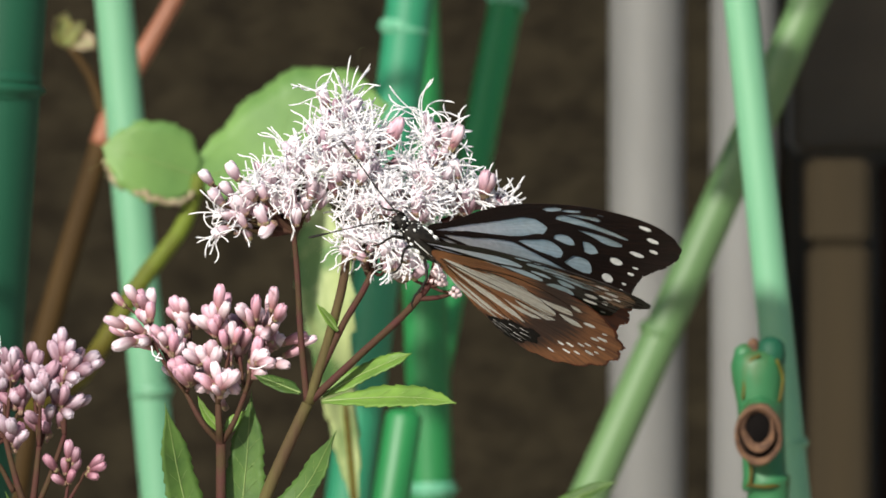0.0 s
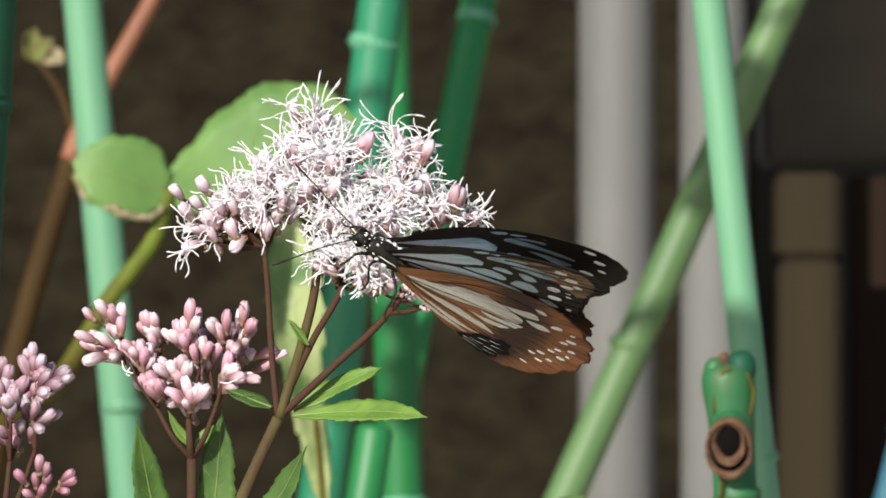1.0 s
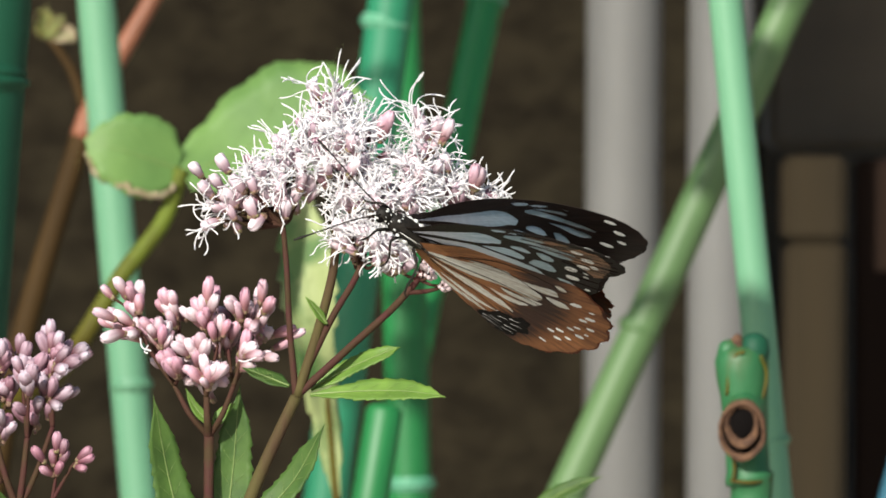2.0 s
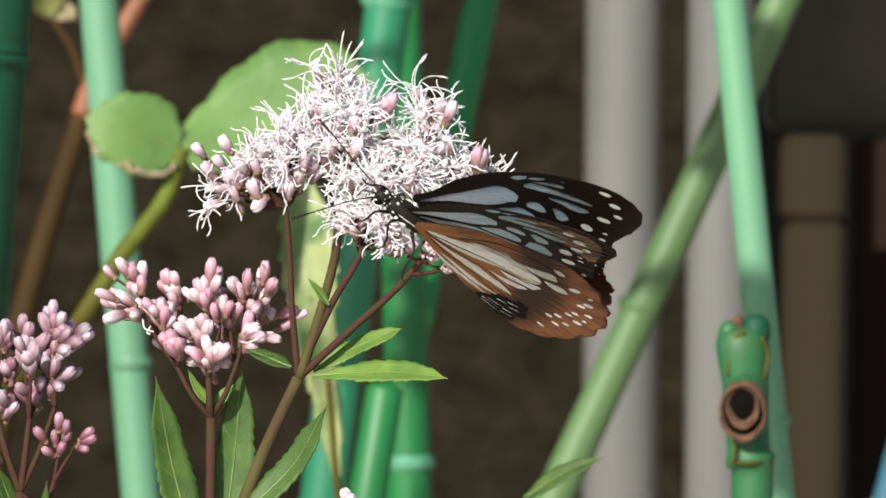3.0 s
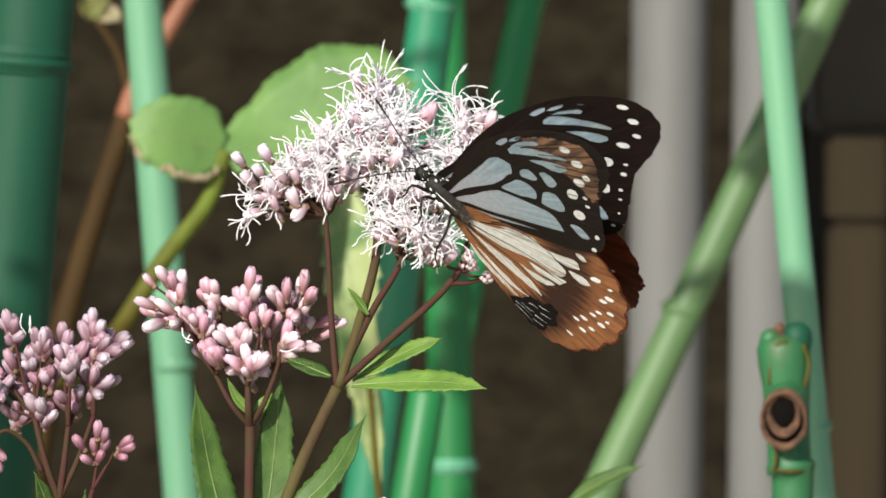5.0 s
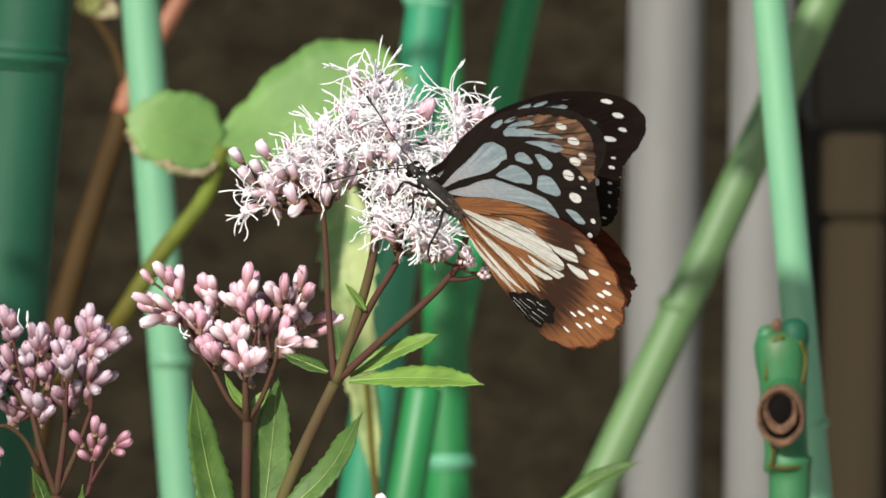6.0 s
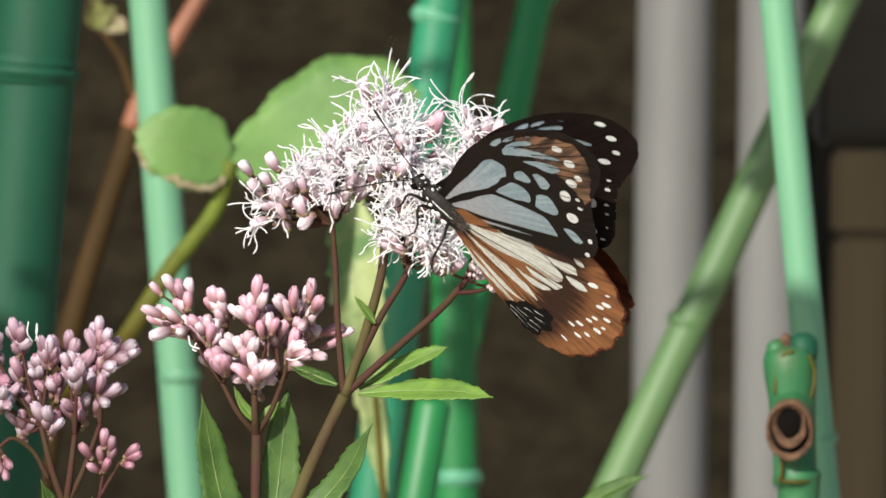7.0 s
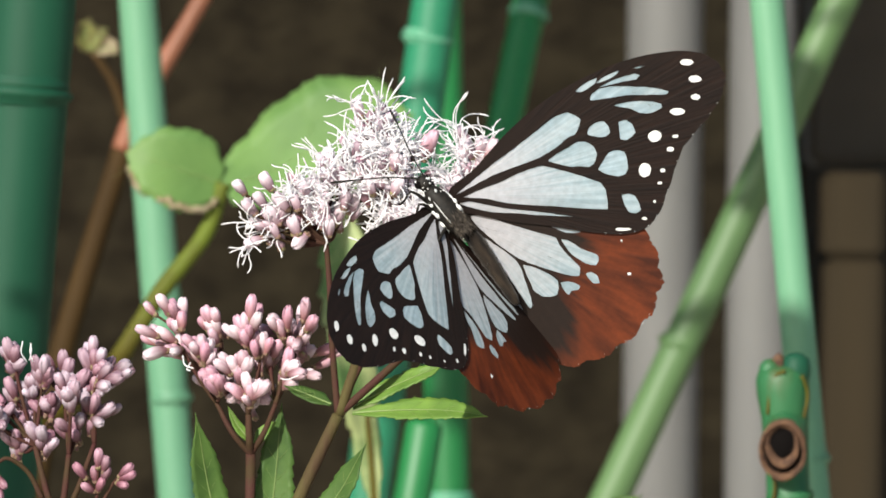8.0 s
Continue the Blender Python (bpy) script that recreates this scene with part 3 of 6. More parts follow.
def thread_mesh(count, reach, seed, spread=1.35):
    """White forked styles that burst out of an open flower and curl."""
    rnd = random.Random(seed)
    bm = bmesh.new()
    for i in range(count):
        a, tilt = rnd.uniform(0, 2 * math.pi), rnd.uniform(0.05, spread)
        stalk = Vector((math.cos(a) * math.sin(tilt), math.sin(a) * math.sin(tilt), math.cos(tilt)))
        foot = Vector((rnd.gauss(0, 0.0003), rnd.gauss(0, 0.0003), 0.0026))
        axis = stalk.cross(Vector((rnd.gauss(0, 1), rnd.gauss(0, 1), rnd.gauss(0, 1)))).normalized()
        for s in (-1, 1):
            length = reach * rnd.uniform(0.7, 1.1)
            steps, p = 10, foot.copy()
            way = Matrix.Rotation(s * rnd.uniform(0.15, 0.6), 3, axis) @ stalk
            swing = (axis + Vector((rnd.gauss(0, 0.5), rnd.gauss(0, 0.5), rnd.gauss(0, 0.5)))).normalized()
            bend = s * rnd.uniform(0.4, 3.4) / steps
            back = rnd.uniform(0.45, 1.2)
            pts = [p]
            for k in range(steps):
                way = (Matrix.Rotation(bend * (1 if k < steps * back else -1.2), 3, swing) @ way + Vector((rnd.gauss(0, 0.04), rnd.gauss(0, 0.04), rnd.gauss(0, 0.04)))).normalized()
                p = p + way * length / steps
                pts.append(p)
            r = 0.000118
            tube(bm, pts, [r * 0.9, r, r, r, r, r, r, r * 1.05, r * 1.15, r * 1.25, r * 0.6], 5)
    # small open throats
    for i in range(1):
        a = rnd.uniform(0, 2 * math.pi)
        way = Vector((math.cos(a) * 0.35, math.sin(a) * 0.35, 1)).normalized()
        c = Vector((math.cos(a) * 0.0005, math.sin(a) * 0.0005, 0.0022))
        tube(bm, [c, c + way * 0.0014, c + way * 0.0020, c + way * 0.0022], [0.00025, 0.00032, 0.00058, 0.0002], 6)
    me = bpy.data.meshes.new("styles")
    bm.to_mesh(me)
    bm.free()
    me.materials.append(THREAD)
    me.shade_smooth()
    return me


BUDS = [bud_mesh(0.0041 + 0.0005 * (i % 3), 0.00094 + 0.00008 * (i % 4), BUD, i, 0.08) for i in range(7)]
DUSKY_BUDS = [bud_mesh(0.0039 + 0.0005 * (i % 3), 0.00094 + 0.00008 * (i % 4), DUSKY_BUD, 60 + i, 0.08) for i in range(6)]
ROSE_BUDS = [bud_mesh(0.0037 + 0.0004 * (i % 3), 0.00092 + 0.00008 * (i % 3), ROSE_BUD, 90 + i, 0.08) for i in range(4)]
PALE_BUDS = [bud_mesh(0.0036 + 0.0004 * (i % 3), 0.00112 + 0.00010 * (i % 3), PALE_BUD, 20 + i, 0.24) for i in range(6)]
STYLES = [thread_mesh(6 + i % 2, 0.0062, 40 + i) for i in range(12)]
LONG_STYLES = [thread_mesh(4 + i % 2, 0.0080, 80 + i, 0.9) for i in range(8)]


def piece(name, me, parent, m):
    ob = new(name, me)
    ob.parent = parent
    ob.matrix_basis = m
    return ob


def bud(parent, p, way, rnd, pale=False, size=1.0, kinds=None):
    me = rnd.choice(kinds or (PALE_BUDS if pale else BUDS))
    return piece("bud", me, parent, axis_matrix(p, way) @ Matrix.Rotation(rnd.uniform(0, 6.28), 4, "Z") @ Matrix.Scale(size, 4))


def stem(parent, pts, r0, r1, mat, name="stem", sides=10):
    line = curve_through(pts, 8)
    n = len(line)
    bm = bmesh.new()
    tube(bm, line, [r0 + (r1 - r0) * i / (n - 1) for i in range(n)], sides)
    return part(name, bm, mat, parent)


def bud_plant(junction, groups, d, foot, stalks, label, seed, size=1.0, bunches=(), kinds=None):
    """A plant whose flowers are still closed: tufts of pink buds on reddish stalks over one stem."""
    rnd = random.Random(seed)
    base = spot(*foot, d)
    base.z = 0
    ob = thing("thoroughwort_plant", base, label, "flowering plant", "thoroughwort plants")
    j = spot(*junction, d) - base
    stem(ob, [(0, 0, 0), (0.004, 0.002, 0.4), (j.x * 0.8, 0, j.z - 0.08), j], 0.0016, 0.0009, TWIG)
    hubs = []
    for a, b, r in stalks:
        h = spot(a, b, d - rnd.uniform(-0.004, 0.004)) - base
        hubs.append(h)
        mid = j.lerp(h, 0.5) + Vector((0, -0.001, -0.001))
        stem(ob, [j, mid, h], r, r * 0.7, TWIG, "stalk", 8)
    for a, b in groups:
        depth = rnd.uniform(-0.011, 0.009)
        p = spot(a, b, d + depth) - base
        hub = min(hubs, key=lambda h: abs(h.x - p.x) + 0.3 * (h - p).length)
        lean = (p - hub).normalized()
        aim = (lean * 1.15 + Vector((rnd.gauss(0, 0.12), -0.15, 0.45))).normalized()
        root = p - aim * 0.0022
        stem(ob, [hub, hub.lerp(root, 0.5) + Vector((0, 0, -0.0007)), root], 0.00036, 0.00028, TWIG, "stalk", 6)
        for i in range(rnd.choice((3, 3, 4))):
            way = (aim + Vector((rnd.gauss(0, 0.22), rnd.gauss(-0.08, 0.24), rnd.gauss(0, 0.16)))).normalized()
            bud(ob, root + Vector((rnd.gauss(0, 0.0010), rnd.gauss(0, 0.0010), rnd.gauss(0, 0.0009))), way, rnd, size=size * rnd.uniform(0.92, 1.18), kinds=kinds)
    for foot_at, tips in bunches:
        # a bunch of buds that spread from one point, each ending at its own tip
        root = spot(*foot_at, d + rnd.uniform(-0.004, 0.006)) - base
        hub = min(hubs, key=lambda h: abs(h.x - root.x) + 0.3 * (h - root).length)
        stem(ob, [hub, hub.lerp(root, 0.5) + Vector((0, 0, -0.0006)), root], 0.00042, 0.00034, TWIG, "stalk", 6)
        for tip in tips:
            end = spot(*tip, d - 0.001) - base
            end.y = root.y - (rnd.uniform(0.0, 0.0035) if tip[1] > foot_at[1] else 0.004)
            way = (end - root).normalized()
            grow = size * rnd.uniform(1.02, 1.20)
            start = end - way * 0.0042 * grow
            if (start - root).length > 0.0012:
                stem(ob, [root, root.lerp(start, 0.5), start + way * 0.0004], 0.00028, 0.00026, TWIG, "stalk", 6)
            bud(ob, start, way, rnd, size=grow, kinds=kinds)
        for k in range(8 if kinds else 7):
            # shorter buds that fill the bunch behind and between
            a, b = rnd.choice(tips), rnd.choice(tips)
            share = rnd.uniform(0.30, 0.92)
            end = root.lerp(spot((a[0] + b[0]) / 2, (a[1] + b[1]) / 2, d) - base, share)
            end += Vector((rnd.gauss(0, 0.0008), 0, rnd.gauss(0, 0.0006)))
            end.y = root.y + rnd.uniform(-0.003, 0.004)
            way = end - root + Vector((0, -0.0006, 0.0014))
            way = Vector((way.x, way.y, max(way.z, 0.0012))).normalized()
            grow = size * rnd.uniform(0.80, 1.05)
            bud(ob, end - way * 0.0040 * grow, way, rnd, size=grow, kinds=kinds)
    ends = [(foot_at, tip) for foot_at, tips in bunches for tip in tips]
    for foot_at, tip in ends:
        # more buds on the far side of the cluster, seen between those in front
        if rnd.random() < 0.7:
            end = spot(tip[0] + rnd.gauss(0, 1.5), tip[1] - abs(rnd.gauss(0, 1.6)) - 0.4, d + rnd.uniform(0.003, 0.008)) - base
            end.z = max(end.z, (spot(*foot_at, d) - base).z + 0.0022)
            way = (end - (spot(foot_at[0], foot_at[1] - 1.5, d + 0.003) - base)).normalized()
            grow = size * rnd.uniform(0.85, 1.05)
            start = end - way * 0.0042 * grow
            stem(ob, [spot(foot_at[0], foot_at[1], d + 0.003) - base, start.lerp(spot(*foot_at, d + 0.004) - base, 0.4), start + way * 0.0003], 0.00026, 0.00024, TWIG, "stalk", 5)
            bud(ob, start, way, rnd, size=grow, kinds=kinds)
    return ob, base, j, rnd


# plant with pink buds in the middle: where each bunch sits and where its buds end, by bearing
LEFT_BUNCHES = [
     ((-51.7, -13.1), [(-56.3, -6.2), (-54.0, -7.6), (-52.0, -7.2)]),
     ((-51.7, -15.9), [(-59.5, -12.2), (-56.1, -12.1), (-57.8, -16.8), (-53.5, -16.9)]),
     ((-44.8, -14.5), [(-48.2, -8.4), (-46.5, -10.0)]),
     ((-47.7, -18.1), [(-51.5, -13.3), (-48.6, -13.8), (-47.1, -14.8)]),
     ((-39.9, -14.5), [(-39.5, -6.6), (-38.2, -9.2), (-42.0, -10.7), (-43.6, -11.8)]),
     ((-41.0, -21.3), [(-44.8, -16.8), (-43.0, -17.9), (-41.0, -15.8), (-39.6, -17.8)]),
     ((-44.8, -23.1), [(-48.8, -19.7), (-46.6, -19.5), (-45.3, -20.5)]),
     ((-39.6, -23.2), [(-43.6, -25.0), (-41.4, -22.6), (-38.4, -25.8), (-36.2, -25.2)]),
     ((-39.5, -24.6), [(-43.9, -21.8), (-39.4, -21.8), (-36.3, -22.4), (-40.3, -20.2)]),
]
RIGHT_BUNCHES = [
     ((-37.9, -18.3), [(-39.0, -12.3), (-37.2, -13.5)]),
     ((-36.1, -18.2), [(-34.4, -14.2), (-36.2, -15.1)]),
     ((-33.0, -15.1), [(-33.1, -8.5), (-36.4, -9.9)]),
     ((-30.7, -13.8), [(-29.7, -6.9), (-27.7, -9.8), (-32.0, -15.6)]),
     ((-32.2, -18.2), [(-29.6, -13.0), (-28.0, -15.4), (-24.4, -15.1)]),
     ((-33.8, -20.0), [(-32.2, -16.3), (-31.2, -18.2), (-29.6, -20.3), (-26.9, -20.4)]),
]
middle, base, j, rnd = bud_plant(
    (-39.3, -34.5),
    [],
    1.338, (-39, -60),
    [(-45.5, -25.5, 0.0006), (-39.8, -27.5, 0.0008), (-35, -25.5, 0.0006)],
    "thoroughwort with clusters of unopened pink flower buds", 5, bunches=LEFT_BUNCHES + RIGHT_BUNCHES)
for k, (line, widths, facing) in enumerate((
        ([(-42.0, -58), (-46.4, -42), (-49.2, -27.2, 4)], [0.002, 0.0036, 0.0028, 0.0], (0.35, -1, 0.25)),
        ([(-36.8, -56, -2.4), (-35.0, -40, -2.4), (-33.9, -25, -1)], [0.0025, 0.0042, 0.0030, 0.0], (-0.1, -1, 0.15)),
        ([(-38.5, -33), (-42, -29), (-43.4, -26)], [0.0004, 0.0010, 0.0006, 0.0], (0.5, -1, 0.3)),
        ([(-38.8, -33), (-36.5, -30), (-34.8, -28.6, 1)], [0.0004, 0.0012, 0.0008, 0.0], (0, -1, 0.6)),
        ([(-37.6, -16.5, -5), (-35, -13.5, -5), (-36.6, -11, -5)], [0.0006, 0.0012, 0.0008, 0.0], (0.3, -1, 0.3)))):
    part("leaf", leaf_mesh(seen_line(line, 1.338, base), widths, facing, 14 if k < 2 else 0, 0.16, seed=k), [LEAF if k < 2 else YOUNG_LEAF, RIB], middle)
for p, way in (((-51.6, -17.2), (0.2, -0.5, -0.8)), ((-50.2, -18.4), (-0.3, -0.5, -0.6)), ((-34.2, -21.0), (0.5, -0.5, -0.1))):
    bm = bmesh.new()
    q = spot(*p, 1.328) - base
    way = Vector(way)
    tube(bm, curve_through([q, q + way * 0.002, q + way * 0.004 + Vector((0.0012, 0, 0.001))], 4), 0.00014, 5)
    part("style", bm, THREAD, middle)

# plant with dusky buds at the edge
EDGE_BUNCHES = [
     ((-67.4, -21.2), [(-67.7, -14.0), (-65.5, -15.8), (-69.5, -16.8)]),
     ((-67.0, -22.6), [(-63.9, -18.6), (-60.5, -18.2), (-61.7, -20.8), (-64.2, -22.8)]),
     ((-72.6, -21.7), [(-73.2, -16.1), (-71.4, -18.5)]),
     ((-71.3, -25.7), [(-70.2, -22.0), (-74.0, -20.3), (-72.1, -22.9)]),
     ((-77.7, -24.2), [(-77.4, -19.3), (-79.0, -20.6), (-75.5, -19.4), (-80.9, -22.8)]),
     ((-74.8, -27.8), [(-74.8, -24.0), (-76.4, -25.2), (-73.6, -24.4)]),
     ((-67.7, -28.4), [(-69.4, -23.5), (-66.8, -24.3), (-64.1, -26.5), (-65.5, -29.5)]),
     ((-70.5, -31.7), [(-74.1, -28.7), (-72.2, -29.6), (-70.7, -28.5), (-69.1, -27.3)]),
     ((-79.2, -28.6), [(-79.9, -24.5), (-82.7, -22.0), (-81.6, -27.6), (-77.1, -28.4)]),
     ((-81.3, -19.5), [(-83.0, -15.0), (-81.3, -15.4), (-79.7, -18.6)]),
     ((-85.6, -24.8), [(-86.9, -20.7), (-84.9, -20.2), (-83.6, -25.8)]),
     ((-86.6, -20.0), [(-87.9, -15.9), (-86.1, -15.0), (-84.5, -17.0)]),
     ((-75.8, -34.0), [(-78.6, -29.8), (-76.6, -30.2), (-74.7, -30.8), (-73.6, -32.4)]),
     ((-80.5, -34.4), [(-83.6, -30.8), (-81.2, -31.2), (-79.2, -32.0)]),
     ((-71.0, -24.6), [(-72.6, -20.0), (-70.8, -20.6), (-68.9, -20.4)]),
     ((-76.5, -22.8), [(-77.9, -17.6), (-76.0, -18.0), (-74.6, -19.4)]),
     ((-84.7, -29.3), [(-86.0, -26.2), (-84.0, -27.0), (-82.7, -30.1)]),
]
SIDE_BUNCHES = [
     ((-66.4, -41.8), [(-70.0, -37.1), (-67.2, -37.1), (-66.2, -34.6), (-64.6, -35.6), (-64.6, -37.4), (-65.6, -39.4), (-69.1, -40.4)]),
     ((-63.5, -39.8), [(-60.7, -37.1), (-60.4, -38.3), (-61.2, -40.5)]),
]
edge, base, j, rnd = bud_plant(
    (-73.0, -48),
    [],
    1.335, (-72, -60),
    [(-77.5, -33.5, 0.0007), (-71.5, -35, 0.0007), (-67, -33, 0.0006)],
    "thoroughwort with dusky pink flower buds on dark red stalks", 9, bunches=EDGE_BUNCHES, kinds=DUSKY_BUDS, size=1.02)
hub = spot(-67.0, -46, 1.335) - base
stem(edge, [j, spot(-69, -52, 1.335) - base, hub], 0.0006, 0.00045, TWIG, "stalk", 8)
for foot_at, tips in SIDE_BUNCHES:
    root = spot(*foot_at, 1.335) - base
    stem(edge, [hub, hub.lerp(root, 0.5), root], 0.0004, 0.0003, TWIG, "stalk", 6)
    for tip in tips:
        end = spot(*tip, 1.335 - rnd.uniform(0, 0.003)) - base
        way = (end - root).normalized()
        start = end - way * 0.0031
        stem(edge, [root, root.lerp(start, 0.5), start + way * 0.0003], 0.00026, 0.00024, TWIG, "stalk", 6)
        bud(edge, start, way, rnd, size=0.9, kinds=ROSE_BUDS)
# a spent cluster that hangs from a bent stalk, and the first styles of an opening bud
root = spot(-85.0, -37.5, 1.333) - base
stem(edge, [spot(-76.0, -43.0, 1.335) - base, spot(-79.5, -37.4, 1.334) - base, spot(-82.8, -35.8, 1.333) - base, root], 0.0005, 0.00032, TWIG, "stalk", 8)
for a, b in ((-87.2, -42.0), (-85.9, -43.4), (-84.6, -42.4), (-83.3, -43.2), (-82.4, -41.4), (-85.4, -41.0)):
    end = spot(a, b, 1.333 - rnd.uniform(0, 0.003)) - base
    way = (end - root).normalized()
    start = end - way * 0.0034
    stem(edge, [root, root.lerp(start, 0.5) + Vector((0, 0, 0.0003)), start + way * 0.0003], 0.00026, 0.00024, TWIG, "stalk", 6)
    bud(edge, start, way, rnd, size=0.86, kinds=ROSE_BUDS)
for a, b, lean in ((-79.2, -18.6, -0.6), (-78.7, -18.4, 0.2), (-78.1, -18.6, -0.3)):
    bm = bmesh.new()
    q = spot(a, b, 1.329) - base
    tube(bm, curve_through([q, q + Vector((lean * 0.0016, -0.0006, 0.0016)), q + Vector((lean * 0.0012, -0.0008, 0.0028 + 0.0014 * abs(lean)))], 4), 0.00012, 5)
    part("style", bm, THREAD, edge)
for k, (line, widths, facing) in enumerate((
        ([(-72, -58), (-75, -49), (-77.4, -43.0, 3)], [0.001, 0.002, 0.0014, 0.0], (0.3, -1, 0.4)),
        ([(-69, -60), (-68.6, -52), (-68.4, -46.0, 3)], [0.001, 0.0016, 0.001, 0.0], (-0.6, -1, 0.2)))):
    part("leaf", leaf_mesh(seen_line(line, 1.335, base), widths, facing, 10, 0.14, seed=20 + k), [LEAF, RIB], edge)


def main_plant():
    """The plant in bloom: one stem that forks into four, with heaps of open flowers and curling white styles."""
    rnd = random.Random(3)
    d = 1.325
    base = spot(-52, 0, d)
    base.z = 0
    ob = thing("thoroughwort_plant", base, "thoroughwort in full bloom with curling white styles over pink buds", "flowering plant", "thoroughwort plants")
    at = lambda a, b, near=0.0: spot(a, b, d - near / 1000) - base
    fork = at(-24.0, -27.4)
    stem(ob, [(0, 0, 0), (0.003, 0, 0.5), at(-40, -70), at(-31.0, -43), fork], 0.00155, 0.00105, STALK)
    for line, r in (([(-24.0, -27.4), (-25.2, -15), (-25.9, -3), (-26.5, 3.2)], 0.00062),
                    ([(-23.8, -27.4), (-20.0, -15), (-17.4, -4), (-17, 4)], 0.00096),
                    ([(-22.6, -23.5), (-17.5, -13), (-13, -5), (-11, 3)], 0.00068),
                    ([(-23.6, -27.0), (-15, -19), (-5, -9.5), (-2.6, -6.5), (-1, -1)], 0.00072)):
        stem(ob, [at(*p) for p in line], r, r * 0.75, STALK if r > 0.0009 else TWIG, "branch")
    stem(ob, [at(-4.2, -8.8), at(-1, -8.6), at(2.0, -7.8)], 0.0005, 0.0003, TWIG, "branch", 8)
    # heaps of flowers: bearing, half width, half height, count, share open, share of pale buds
    heaps = ((-18.6, 24.0, 4.2, 5.0, 16, 0.75, 0.2), (-19.5, 19.0, 5.0, 4.0, 16, 0.6, 0.1), (-14.5, 15.5, 8.0, 5.5, 38, 0.95, 0.85), (-8.5, 8.5, 8.0, 4.2, 42, 1.0, 1.0),
             (-1.2, 20.0, 3.8, 3.6, 12, 0.55, 0.5), (-1.5, 14.5, 5.5, 3.6, 14, 0.6, 0.5), (4.0, 9.6, 4.0, 1.8, 12, 0.8, 0.6), (-31.0, 12.0, 4.4, 2.8, 12, 0.35, 0.9),
             (-25.0, 11.2, 5.0, 4.0, 20, 0.6, 0.8), (-11.4, 1.0, 6.2, 4.2, 28, 0.95, 0.9), (-6.2, -3.2, 3.4, 1.8, 7, 0.6, 1.0),
             (-34.0, 7.6, 5.4, 3.6, 18, 0.12, 0.75), (-25.6, 16.4, 3.8, 2.4, 9, 0.9, 0.5), (10.0, 8.4, 1.8, 0.9, 3, 1.0, 0.4))
    for a, b, w, h, count, share, pale in heaps:
        hub = at(-26.6, 3.0, -1) if a < -24 else at(a * 0.8 - 4, max(b - h - 3, -3.0), -2)
        for i in range(count):
            # a point on the near and upper skin of the heap
            u, v = rnd.uniform(-1, 1), rnd.uniform(-1, 1)
            while u * u + v * v > 1:
                u, v = rnd.uniform(-1, 1), rnd.uniform(-1, 1)
            near = math.sqrt(max(0.0, 1 - u * u - v * v)) * w * rnd.uniform(0.5, 1.0) * rnd.choice((1, 1, 1, -0.6))
            p = at(a + u * w, b + v * h, near)
            way = Vector((u * 0.8 + rnd.gauss(0, 0.28), -near / w * 0.55 + rnd.gauss(0, 0.25), 0.85 + 0.3 * v + rnd.gauss(0, 0.15))).normalized()
            root = p - way * 0.0028
            one = bud(ob, root, way, rnd, True, rnd.uniform(0.85, 1.12), PALE_BUDS if rnd.random() < pale else DUSKY_BUDS)
            if rnd.random() < share:
                piece("style_tuft", rnd.choice(LONG_STYLES if v > 0.4 and -26 < a < 2 else STYLES), one, Matrix.Rotation(rnd.uniform(0, 6.28), 4, "Z"))
            if i % 3 == 0:
                stem(ob, [hub, hub.lerp(root, 0.6) + Vector((0, 0.001, -0.001)), root], 0.0004, 0.00028, TWIG, "stalk", 5)
    # the side where most flowers are still closed: fat buds that spread out from two short stalks, tip and foot of each
    for tip_a, tip_b, foot_a, foot_b in (
            (-43.3, 14.7, -40.8, 11.4), (-38.6, 15.8, -36.0, 12.2), (-39.6, 13.0, -37.2, 9.0), (-41.8, 11.0, -38.8, 7.8), (-36.0, 11.6, -33.0, 8.6), (-33.6, 8.4, -31.2, 4.2),
            (-35.8, 7.8, -33.2, 5.2), (-28.4, 9.4, -27.0, 5.4), (-23.6, 10.6, -24.8, 6.4), (-41.0, 2.6, -37.6, 3.8), (-40.8, 7.0, -36.2, 5.6), (-31.4, 3.2, -29.6, 4.8), (-31.0, 14.6, -30.0, 10.6),
            (-37.0, 9.0, -34.6, 6.0), (-30.6, 9.8, -29.4, 6.2), (-26.0, 7.8, -26.0, 4.0), (-32.8, 12.4, -31.4, 8.6)):
        near = rnd.uniform(1.5, 5.0)
        foot, tip = at(foot_a, foot_b, near), at(tip_a, tip_b, near + rnd.uniform(0.6, 2.2))
        one = bud(ob, foot, tip - foot, rnd, True, rnd.uniform(0.92, 1.06))
        if tip_a < -40.5 and tip_b < 8 or rnd.random() < 0.12:
            piece("style_tuft", rnd.choice(STYLES), one, Matrix.Rotation(rnd.uniform(0, 6.28), 4, "Z"))
        stem(ob, [at(-26.6, 3.0), at(-26.6, 3.0).lerp(foot, 0.55) + Vector((0, 0.001, -0.0004)), foot], 0.0004, 0.0003, TWIG, "stalk", 6)
    # single buds that stand clear of the heap
    for a, b, way in ((8.0, 11.0, (0.35, -0.2, 1)), (7.2, 10.6, (0.15, -0.4, 1)), (2.2, 19.0, (0.5, -0.2, 1)), (-9.2, 19.5, (0.1, -0.2, 1)),
                      (-2.4, 11.0, (0.1, -0.6, 1)), (-8.6, 20.0, (0.2, -0.3, 1))):
        bud(ob, at(a, b, 4) - Vector(way).normalized() * 0.002, way, rnd, size=1.15)
